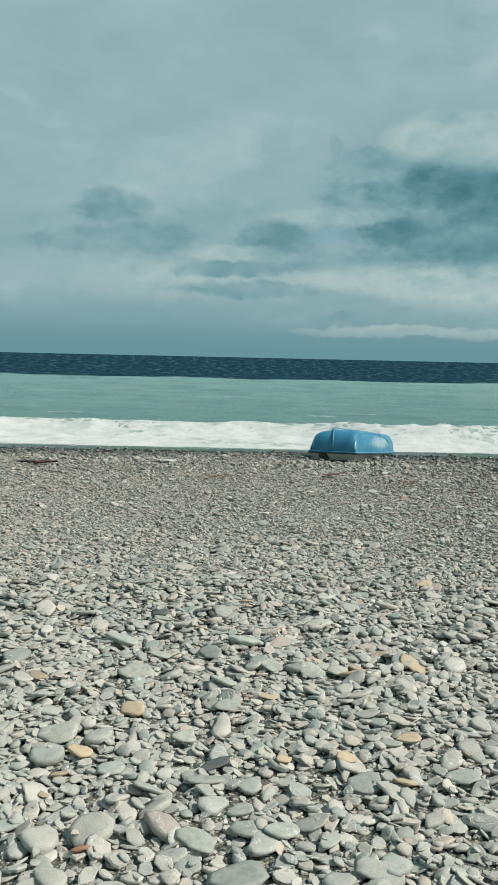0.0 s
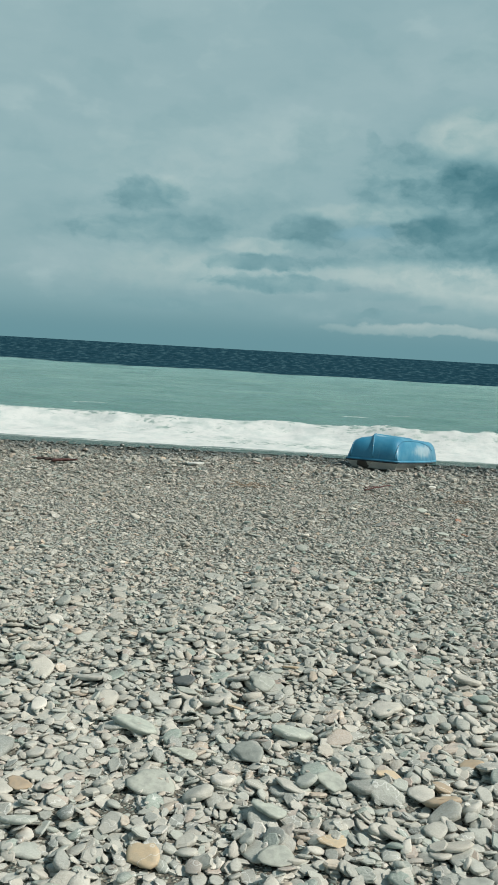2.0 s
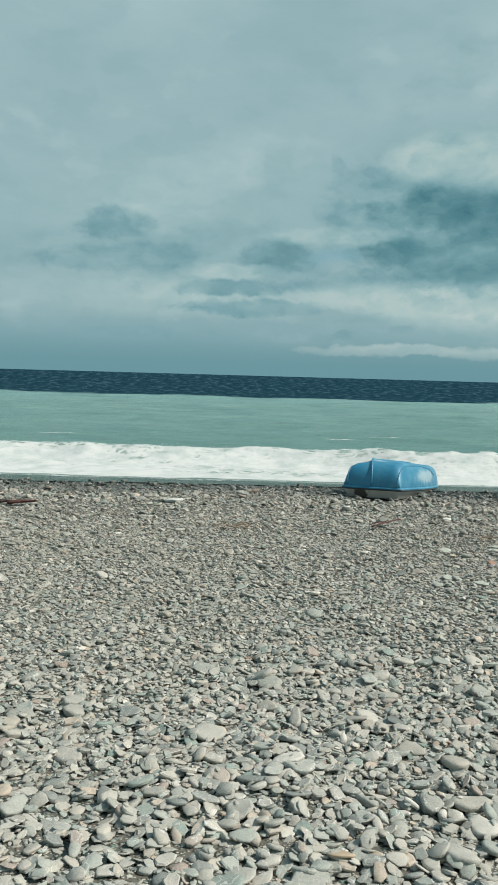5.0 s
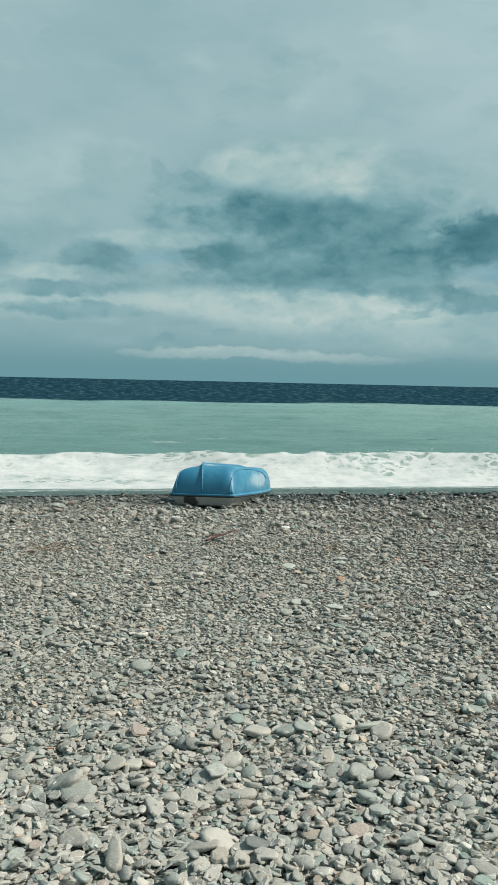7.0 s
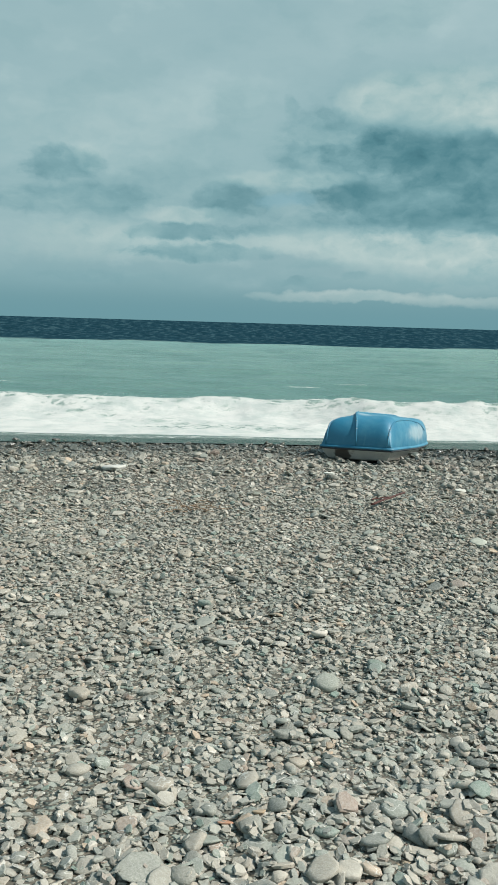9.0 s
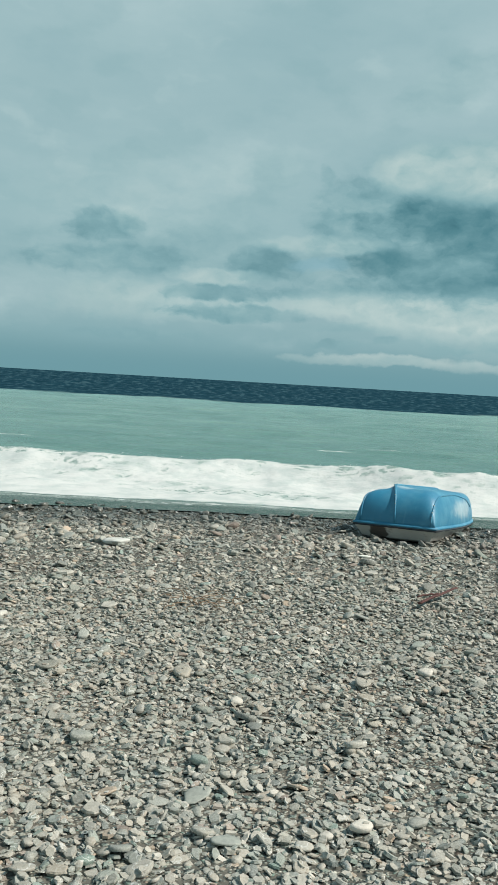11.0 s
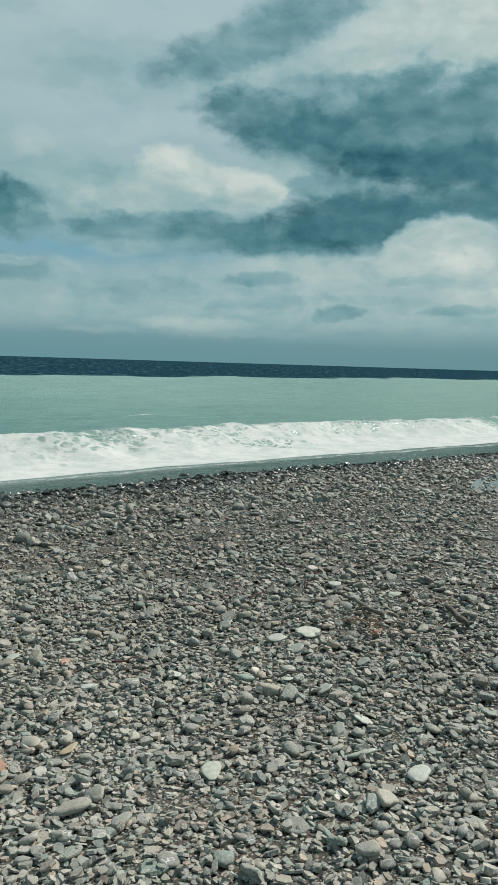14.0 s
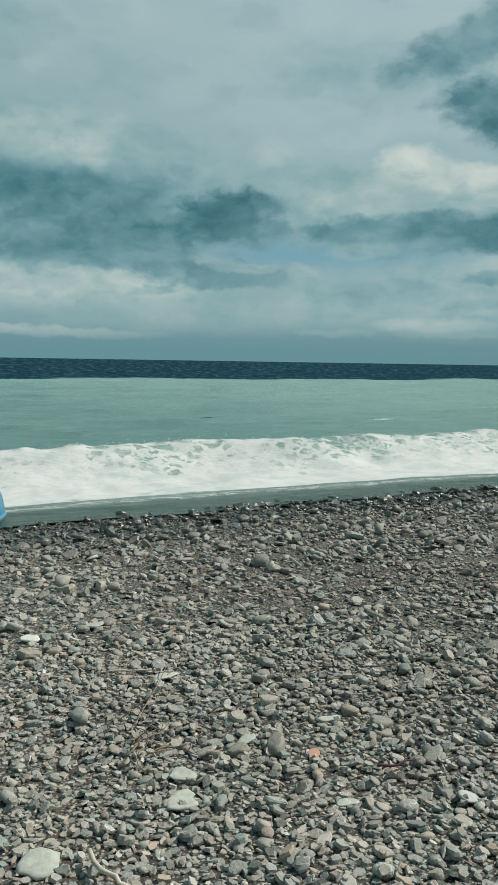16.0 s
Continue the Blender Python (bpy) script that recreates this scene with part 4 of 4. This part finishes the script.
stick("plank", lying(1.17, 12.66, 0.035), lying(1.62, 13.19, 0.05), 0.018, 0.011, RUSTY, "red-brown splintered plank lying on the shingle", "driftwood", 0.012, 0.6, 3)
stick("lath", lying(1.19, 12.80, 0.05), lying(1.40, 12.96, 0.045), 0.008, 0.006, RUSTY, "thin red-brown lath beside a plank", "driftwood", 0.02, 1.0, 4)
stick("driftwood_log", lying(5.33, 10.66, 0.045), lying(5.12, 10.40, 0.03), 0.015, 0.022, WOODY, "short dark grey driftwood log on the shingle", "driftwood", 0.03, 1.0, 5)
stick("driftwood_branch", lying(5.12, 11.36, 0.03), lying(4.92, 10.86, 0.03), 0.012, 0.017, DRIFT, "thin grey-brown driftwood branch on the shingle", "driftwood", 0.05, 1.0, 6)
stick("twig", lying(7.62, 11.95), lying(7.58, 11.42), 0.011, 0.007, DRIFT, "thin brown twig among pebbles", "twig", 0.06, 1.0, 7)
stick("twig", lying(8.0, 11.55), lying(8.36, 11.06), 0.010, 0.006, STRAW, "pale dry twig among pebbles", "twig", 0.05, 1.0, 8)
stick("twig", lying(1.92, 11.38, 0.025), lying(1.98, 11.15, 0.025), 0.009, 0.007, STRAW, "pale dry twig among pebbles", "twig", 0.03, 1.0, 9)
stick("straw", lying(2.80, 12.74, 0.05), lying(2.38, 12.13, 0.02), 0.0022, 0.0016, STALK, "long dry brown straw leaning on a stone", "straw", 0.015, 1.0, 10)
stick("straw", lying(2.70, 12.72, 0.03), lying(2.45, 12.85, 0.02), 0.005, 0.004, STRAW, "short pale straw beside a stone", "straw", 0.02, 1.0, 11)
for k in range(16):
    r = random.Random(100 + k)
    x, y, a = 4.85 + r.uniform(-0.35, 0.7), 10.75 + r.uniform(-0.45, 0.5), r.uniform(0, 3.1)
    l = r.uniform(0.05, 0.16)
    stick("straw", lying(x, y, 0.03), lying(x + l * math.cos(a), y + l * math.sin(a), 0.035), 0.004, 0.003, STRAW, "short pale straw in beach litter", "straw", 0.02, 1.0, 200 + k)["group"] = "beach litter straws"
stick("twig", lying(0.50, 12.75, 0.03), lying(0.62, 12.5, 0.03), 0.008, 0.005, STRAW, "pale dry twig among pebbles", "twig", 0.05, 1.0, 12)


for k in range(18):
    r = random.Random(500 + k)
    x, y, a = r.uniform(3.0, 7.4), r.uniform(10.4, 12.6), r.uniform(-0.5, 0.6)
    l = r.uniform(0.08, 0.3)
    stick("twig", lying(x, y, 0.035), lying(x + l * math.cos(a), y + l * math.sin(a), 0.03), 0.006, 0.004, WOODY if k % 2 else RUSTY, "thin dark brown twig in beach litter", "twig", 0.03, 1.0, 520 + k)["group"] = "beach litter twigs"


def grass_clump(x, y, count, reach, seed):
    """A tangle of dry stalks lying on the stones, one mesh."""
    r = random.Random(seed)
    whole = bmesh.new()
    for k in range(count):
        a, l = r.uniform(0, 2 * math.pi), r.uniform(0.06, 0.2)
        px, py = r.gauss(0, reach), r.gauss(0, reach * 0.6)
        pts = [(px + l * f * math.cos(a + 0.7 * f), py + l * f * math.sin(a + 0.7 * f), 0.012 + 0.05 * f * (1 - f) + r.uniform(0, 0.012)) for f in (0, 0.25, 0.5, 0.75, 1)]
        bm = tube(pts, [0.0035, 0.0035, 0.003, 0.0025, 0.0015], 5)
        me = bpy.data.meshes.new("stalk")
        bm.to_mesh(me)
        bm.free()
        whole.from_mesh(me)
        bpy.data.meshes.remove(me)
    ob = part("dry_grass", whole, STALK, None)
    ob.location = (x, y, float(land(x, y)) + 0.02)
    return tagged(ob, "tangle of dry brown stalks on the shingle", "dry grass")


grass_clump(-0.52, 12.38, 40, 0.16, 41)
grass_clump(4.6, 10.85, 34, 0.2, 42)
grass_clump(2.35, 11.95, 16, 0.12, 43)
for k, (x, y) in enumerate(((-3.95, 14.2), (-3.75, 14.12), (-3.6, 14.02), (-3.5, 14.15))):
    stick("wrack", lying(x - 0.12, y, 0.03), lying(x + 0.14, y + 0.05, 0.045), 0.035, 0.02, WRACK if k < 2 else RUSTY, "dark dried wrack clump on the shingle", "wrack", 0.06, 0.7, 30 + k)


# ---- the shingle, stone by stone ----
def ring_shape(n_sides, levels, count, r):
    """Unit slabs: count x verts x 3, flat and uneven; levels are (radius, height) from the top down."""
    ang = np.linspace(0, 2 * math.pi, n_sides, endpoint=False)
    ph = r.uniform(0, 2 * math.pi, (count, 3, 1))
    wob = 1 + 0.09 * np.sin(2 * ang + ph[:, 0]) + 0.10 * np.sin(3 * ang + ph[:, 1]) + (0.14 if n_sides < 7 else 0.075) * r.standard_normal((count, n_sides))
    verts = [np.stack([0.15 * r.standard_normal(count), 0.15 * r.standard_normal(count), 1.0 + 0.12 * r.standard_normal(count)], -1)[:, None]]
    for rad, h in levels:
        w = wob * rad * (1 + 0.03 * r.standard_normal((count, n_sides)))
        hh = h + 0.12 * r.standard_normal((count, n_sides)) * (1 if h > -0.3 else 0)
        verts.append(np.stack([w * np.cos(ang), w * np.sin(ang), hh], -1))
    V = np.concatenate(verts, 1)
    tris = [(0, 1 + k, 1 + (k + 1) % n_sides) for k in range(n_sides)]
    for l in range(len(levels) - 1):
        a, b_ = 1 + l * n_sides, 1 + (l + 1) * n_sides
        for k in range(n_sides):
            k2 = (k + 1) % n_sides
            tris += [(a + k, b_ + k, b_ + k2), (a + k, b_ + k2, a + k2)]
    return V, np.array(tris)


def turned(V, size, yaw, lean_u, lean_v):
    """Slabs scaled, leant along their length and their width, and turned."""
    V = V * size[:, None]
    u, v, w = V[..., 0], V[..., 1], V[..., 2]
    c, s = np.cos(lean_u)[:, None], np.sin(lean_u)[:, None]
    u, w = u * c - w * s, u * s + w * c
    c, s = np.cos(lean_v)[:, None], np.sin(lean_v)[:, None]
    v, w = v * c - w * s, v * s + w * c
    c, s = np.cos(yaw)[:, None], np.sin(yaw)[:, None]
    return np.stack([u * c - v * s, u * s + v * c, w], -1)


BIG = [(0.70, 1.0), (0.91, 0.80), (1.0, 0.15), (0.86, -0.85)]
MID = [(0.84, 0.95), (1.0, 0.25), (0.88, -0.85)]
CHIP = [(0.91, 0.85), (1.0, -0.8)]

CELL = 0.012
X0, X1, Y0, Y1 = -7.5, 27.0, 1.6, 18.8
SUNK = 0.022                      # how far the gravel lies under the mean top of the shingle
pile = np.full((int((X1 - X0) / CELL), int((Y1 - Y0) / CELL)), -SUNK)     # top of the stones laid so far, over the land


def eye_distance(x, y):
    """Metres from the line that the path follows over the beach."""
    line = [(0.0, 0.0), (-0.3, 2.1), (-0.25, 4.0), (-0.4, 5.1), (-0.25, 6.8), (0.15, 7.5), (0.9, 8.4), (1.1, 9.0)]
    return np.min([np.hypot(x - a, y - b_) for a, b_ in line], 0)


def seen(x, y):
    """Whether a place ever comes near the view."""
    fore = (np.abs(x + 0.05 - 0.06 * y) < 0.44 * y + 0.35) & (y < 9.8)
    left = (x > -0.33 * y - 1.2)
    right = (y > 8.9 - 0.1 * x) & (y - 8.0 > (x - 0.9) * 0.22)
    return np.where(x < 2.6, fore | ((y >= 9.8) & left), (right | fore)) & (puddle_reach(x, y) > 0.96) & (y < swash_line(x) + 0.25)


def drop(x, y, half, aspect, yaw, thick, limit):
    """Lays slabs one after another on those already there; gives which found a place, their height and their leans."""
    keep, heights, lean_u, lean_v = [], [], [], []
    w, h = pile.shape
    cu, su = np.cos(yaw), np.sin(yaw)
    gi_, gj_ = (x - X0) / CELL, (y - Y0) / CELL
    for k in range(len(x)):
        i, j = int(gi_[k]), int(gj_[k])
        if not (12 < i < w - 12 and 12 < j < h - 12) or pile[i, j] > limit:
            continue
        m, mb, ca, sa = half[k] * 0.8 / CELL, half[k] * aspect[k] * 0.8 / CELL, cu[k], su[k]
        mid = pile[i, j]
        p0, p1 = pile[int(gi_[k] + m * ca), int(gj_[k] + m * sa)], pile[int(gi_[k] - m * ca), int(gj_[k] - m * sa)]
        q0, q1 = pile[int(gi_[k] - mb * sa), int(gj_[k] + mb * ca)], pile[int(gi_[k] + mb * sa), int(gj_[k] - mb * ca)]
        if (p0 > limit) + (p1 > limit) + (q0 > limit) + (q1 > limit) > 2 or max(p0, p1, q0, q1) > 0.2:
            continue
        a = min(max((p0 - p1) / (1.6 * half[k]), -0.42), 0.42)
        b_ = min(max((q0 - q1) / (1.6 * half[k] * aspect[k]), -0.42), 0.42)
        rest = max(mid, 0.5 * (p0 + p1), 0.5 * (q0 + q1)) * 0.6 + 0.4 * (mid + p0 + p1 + q0 + q1) / 5
        n = max(1, int(half[k] * 0.92 / CELL + 0.5))
        di = np.arange(-n, n + 1)[:, None] * CELL
        dj = np.arange(-n, n + 1)[None] * CELL
        u, v = di * ca + dj * sa, -di * sa + dj * ca
        top = np.where((u / half[k]) ** 2 + (v / (half[k] * aspect[k])) ** 2 < 0.95, rest + 1.7 * thick[k] + a * u + b_ * v, -1.0)
        view = pile[i - n : i + n + 1, j - n : j + n + 1]
        np.maximum(view, top, out=view)
        keep.append(k), heights.append(rest + 0.75 * thick[k]), lean_u.append(a), lean_v.append(b_)
    return np.array(keep, int), np.array(heights), np.array(lean_u), np.array(lean_v)


layers = []
ra = np.random.default_rng(21)


def lay(count, low, high, skew, region, near, far, limit, shape, sides, ok=None, jitter=0.12, stout=1.0):
    """Scatters slabs of half lengths low to high over a region and lays them where there is room."""
    x, y = ra.uniform(region[0], region[1], count), ra.uniform(region[2], region[3], count)
    half = low * (high / low) ** (ra.random(count) ** skew)
    d = eye_distance(x, y)
    use = seen(x, y) & (d >= near) & (d < far)
    if ok is not None:
        use &= ok(x, y)
    x, y, half = x[use], y[use], half[use]
    aspect, yaw = ra.uniform(0.5, 0.95, len(x)), ra.uniform(0, math.pi, len(x))
    thick = half * (0.09 + 0.17 * ra.random(len(x)) ** 1.5) * (stout + 0.5 * np.clip((x - 0.5) / 3, 0, 1))
    k, z, lu, lv = drop(x, y, half, aspect, yaw, thick, limit)
    lu, lv = lu + ra.normal(0, jitter, len(k)), lv + ra.normal(0, jitter, len(k))
    layers.append((x[k], y[k], z, half[k], aspect[k], yaw[k], thick[k], lu, lv, shape, sides))


# marked stones that stand out from the rest
TAN_MARKS = [(0.77, 4.53, 0.058), (0.93, 4.35, 0.085), (0.4, 4.36, 0.063), (0.57, 4.15, 0.07), (0.13, 3.84, 0.057), (0.43, 3.2, 0.049), (0.17, 3.18, 0.034), (0.65, 3.07, 0.052),
             (-0.73, 3.1, 0.043), (-0.75, 2.93, 0.027), (-0.68, 3.27, 0.058), (-0.52, 3.7, 0.063), (-1.08, 4.11, 0.052), (0.0, 5.47, 0.052), (0.73, 3.42, 0.06), (-0.22, 7.7, 0.028),
             (2.37, 10.71, 0.046), (0.6, 4.29, 0.05), (1.38, 6.14, 0.07), (-0.27, 4.91, 0.044), (1.79, 11.17, 0.05), (1.07, 10.31, 0.038), (3.99, 11.54, 0.036)]
RED_MARKS = [(1.14, 3.51, 0.034), (-0.54, 2.6, 0.034), (4.61, 10.73, 0.041), (-0.33, 7.65, 0.027), (2.10, 10.80, 0.05), (2.98, 11.66, 0.042), (1.93, 9.78, 0.037)]
PALE_MARKS = [(0.58, 3.64, 0.057), (0.64, 3.37, 0.048), (-1.0, 3.87, 0.067), (4.07, 11.08, 0.07), (5.37, 11.65, 0.064), (3.27, 11.07, 0.055), (4.72, 9.95, 0.077), (3.26, 9.58, 0.058),
              (5.89, 10.2, 0.074), (3.54, 10.05, 0.05), (2.2, 10.65, 0.039), (1.175, 7.62, 0.08), (2.76, 12.70, 0.07), (1.69, 9.55, 0.041), (0.35, 7.22, 0.06)]
CHALK_MARKS = [(-1.48, 14.76, 0.15), (1.086, 14.82, 0.07), (2.31, 13.6, 0.06)]
DARK_MARKS = [(-0.11, 3.18, 0.066), (2.98, 10.58, 0.049), (6.57, 10.8, 0.08), (7.15, 13.6, 0.09), (2.79, 10.41, 0.032), (7.93, 11.49, 0.067), (7.35, 13.2, 0.074), (-0.56, 5.22, 0.07), (0.40, 6.67, 0.053)]
NEAR_MARKS = [(-0.15, 3.04, 0.07), (-0.36, 2.96, 0.067), (-0.15, 2.65, 0.079), (0.15, 2.72, 0.076), (0.02, 2.72, 0.059), (0.0, 2.87, 0.054), (0.49, 3.05, 0.074), (-0.81, 3.42, 0.09),
              (-0.53, 3.14, 0.066), (-0.47, 4.44, 0.067), (-0.1, 3.99, 0.067), (-0.19, 4.48, 0.074), (0.15, 4.25, 0.071), (0.89, 3.1, 0.072), (0.0, 2.46, 0.092), (-0.07, 3.73, 0.069),
              (-0.25, 3.39, 0.059), (-0.57, 4.17, 0.1), (0.0, 4.67, 0.1), (-0.72, 4.66, 0.1), (-0.53, 5.06, 0.052), (-0.15, 5.22, 0.07), (0.85, 7.66, 0.06)]
FAR_MARKS = [(4.31, 11.03, 0.08), (3.68, 10.4, 0.057), (2.68, 10.17, 0.057), (3.37, 10.07, 0.043), (3.24, 9.84, 0.06), (3.17, 10.06, 0.043), (5.47, 11.17, 0.058), (3.68, 10.64, 0.041),
             (4.15, 9.34, 0.059), (4.18, 10.52, 0.047), (1.77, 11.43, 0.071), (2.34, 11.57, 0.078), (2.87, 11.28, 0.042), (3.22, 11.9, 0.058), (2.73, 13.71, 0.073), (2.79, 11.89, 0.051),
             (2.54, 8.75, 0.063), (-0.28, 9.26, 0.056), (-0.40, 9.58, 0.063), (1.46, 10.0, 0.067), (1.72, 9.85, 0.063), (2.42, 11.74, 0.059)]
MARKS = [(*m, mat) for group, mat in ((TAN_MARKS, OCHRE), (RED_MARKS, RED), (PALE_MARKS, WHITE), (CHALK_MARKS, SHELL), (DARK_MARKS, DARK), (NEAR_MARKS, GREY), (FAR_MARKS, GREY)) for m in group]

bc, bs_ = math.cos(radians(-28.5)), math.sin(radians(-28.5))
gi, gj = np.meshgrid(np.arange(pile.shape[0]) * CELL + X0 - 1.693, np.arange(pile.shape[1]) * CELL + Y0 - 16.363, indexing="ij")
bu, bv = gi * bc + gj * bs_, -gi * bs_ + gj * bc
pile[(np.abs(bu) < 0.46) & (bv > 0.02) & (bv < 2.8)] = 1.0

coarse = (-4.2, 4.6, 1.7, 8.4)
upper = lambda x, y: y < 5.6 + 2.6 * ra.random(len(x)) + 0.7 * vnoise(x * 0.8, 2.0)
medium = (-4.4, 7.0, 6.0, 13.5)
shore = (-6.8, 17, 8.5, 18.6)
wide = (-7.4, 26.5, 6.0, 18.6)
# small chips below
lay(42000, 0.012, 0.025, 1.0, coarse, 0, 4.6, -0.010, CHIP, 5, upper)
lay(43000, 0.012, 0.022, 1.2, medium, 0, 4.8, -0.010, CHIP, 5)
# the main run of flat stones
lay(14000, 0.024, 0.046, 1.0, coarse, 0, 30, 0.004, MID, 7, upper)
lay(2300, 0.044, 0.086, 1.5, coarse, 0, 30, 0.012, BIG, 10, upper, 0.09)
lay(14000, 0.022, 0.044, 1.1, coarse, 0, 30, 0.009, MID, 7, upper)
lay(34000, 0.015, 0.030, 1.2, medium, 0, 5.0, -0.003, CHIP, 6, None, 0.18, 1.1)
lay(4200, 0.026, 0.046, 1.5, medium, 0, 7, 0.006, MID, 8, None, 0.12, 1.15)
lay(420, 0.045, 0.072, 1.7, medium, 0, 9, 0.010, BIG, 10, None, 0.1, 1.1)
lay(26000, 0.012, 0.026, 1.2, medium, 0, 4.8, 0.005, CHIP, 6, None, 0.22, 1.2)
# towards the sea
lay(46000, 0.019, 0.038, 1.4, shore, 4.6, 10.5, -0.006, CHIP, 5, None, 0.2, 1.1)
lay(18000, 0.020, 0.044, 1.4, shore, 4.6, 10.5, 0.008, CHIP, 5, None, 0.3, 1.1)
lay(1500, 0.045, 0.080, 2.0, wide, 4, 30, 0.014, MID, 7, None, 0.12, 1.0)
berm = (-6.8, 16, 14.4, 17.9)
lay(1500, 0.042, 0.085, 1.5, berm, 4, 30, 0.014, MID, 6, None, 0.28, 1.5)
lay(36000, 0.030, 0.055, 1.5, wide, 9.8, 40, 0.002, CHIP, 5, None, 0.28, 1.2)
# a few small ones on top
lay(3000, 0.011, 0.020, 1.0, coarse, 0, 3.6, 0.05, CHIP, 6, upper)
lay(4000, 0.009, 0.017, 1.0, medium, 0, 3.4, 0.05, CHIP, 6, None, 0.2, 1.3)


def heap(layer, r):
    x, y, z, half, aspect, yaw, thick, lu, lv, shape, sides = layer
    V, tris = ring_shape(sides, shape, len(x), r)
    P = turned(V, np.stack([half, half * aspect, thick], -1), yaw, lu, lv)
    return P + np.stack([x, y, land(x, y) + z], -1)[:, None], tris


total_v, total_f, total_s, base = [], [], [], 0
picked = []
rb = np.random.default_rng(5)
for layer in layers:
    P, tris = heap(layer, rb)
    if layer[9] is BIG:
        # the largest stones along the path become pieces of their own
        d = eye_distance(layer[0], layer[1]) - 12 * layer[3]
        first = np.argsort(d)[: 160 if len(layer[0]) > 300 else 70]
        picked += [(P[k], tris, layer[0][k], layer[1][k]) for k in first]
        P = np.delete(P, first, 0)
    total_v.append(P.reshape(-1, 3))
    total_f.append((tris[None] + (np.arange(len(P)) * P.shape[1])[:, None, None] + base).reshape(-1, 3))
    total_s.append(np.repeat(rb.random(len(P)) < (0.9 if layer[9] is BIG else 0.55 if layer[9] is MID else 0.1), len(tris)))
    base += P.shape[0] * P.shape[1]
me = bpy.data.meshes.new("pebbles")
allv, allf = np.concatenate(total_v), np.concatenate(total_f)
me.vertices.add(len(allv))
me.vertices.foreach_set("co", allv.astype(np.float32).ravel())
fill_mesh(me, allf, 3)
me.polygons.foreach_set("use_smooth", np.concatenate(total_s))
me.materials.append(PEBBLES)
pebbles = new("pebbles", me)
pebbles.parent = ground
tagged(pebbles, "grey, green and tan sea-worn pebbles", kind="stuff")
print("stones", sum(len(l[0]) for l in layers), [len(l[0]) for l in layers], "triangles", len(allf))

for P, tris, x, y in picked:
    me = bpy.data.meshes.new("stone")
    at = P.mean(0)
    me.vertices.add(len(P))
    me.vertices.foreach_set("co", (P - at).astype(np.float32).ravel())
    fill_mesh(me, tris, 3)
    me.materials.append(STONE)
    ob = new("stone", me)
    ob.location, ob.parent = at, ground

MARK_SHAPE = [(0.50, 1.0), (0.78, 0.93), (0.94, 0.66), (1.0, 0.1), (0.80, -0.9)]
for k, (x, y, half, mat) in enumerate(MARKS):
    r = np.random.default_rng(300 + k)
    V, tris = ring_shape(12, MARK_SHAPE, 1, r)
    a = r.uniform(0.58, 0.85, 1)
    thick = half * a * r.uniform(0.14, 0.24)
    yaw = r.uniform(-0.7, 0.7, 1)
    found, z, lu, lv = drop(np.array([x]), np.array([y]), np.array([half]), a, yaw, thick, 0.19)
    P = turned(V, np.array([[half, half * a[0], thick[0]]]), yaw, lu, lv + 0.05)[0]
    me = bpy.data.meshes.new("stone")
    me.vertices.add(len(P))
    me.vertices.foreach_set("co", P.astype(np.float32).ravel())
    fill_mesh(me, tris, 3)
    me.materials.append(mat)
    ob = new("stone", me)
    ob.location, ob.parent = (x, y, float(land(x, y)) + z[0]), ground

# stones round the near edge of the pool
for k in range(26):
    r = np.random.default_rng(700 + k)
    x = 11.75 + 3.6 * k / 25 + r.uniform(-0.08, 0.08)
    ys = np.linspace(10.6, 12.9, 120)
    y = float(ys[np.argmax(puddle_reach(np.full(120, x), ys) < 1.0)]) + r.uniform(-0.14, 0.1)
    half = r.uniform(0.05, 0.11)
    V, tris = ring_shape(10, MARK_SHAPE, 1, r)
    P = turned(V, np.array([[half, half * 0.75, half * 0.45]]), r.uniform(0, 3, 1), r.normal(0, 0.15, 1), r.normal(0, 0.15, 1))[0]
    me = bpy.data.meshes.new("stone")
    me.vertices.add(len(P))
    me.vertices.foreach_set("co", P.astype(np.float32).ravel())
    fill_mesh(me, tris, 3)
    me.materials.append(STONE)
    ob = new("stone", me)
    ob.location, ob.parent = (x, y, max(float(land(x, y)), -0.17) + half * 0.25), ground
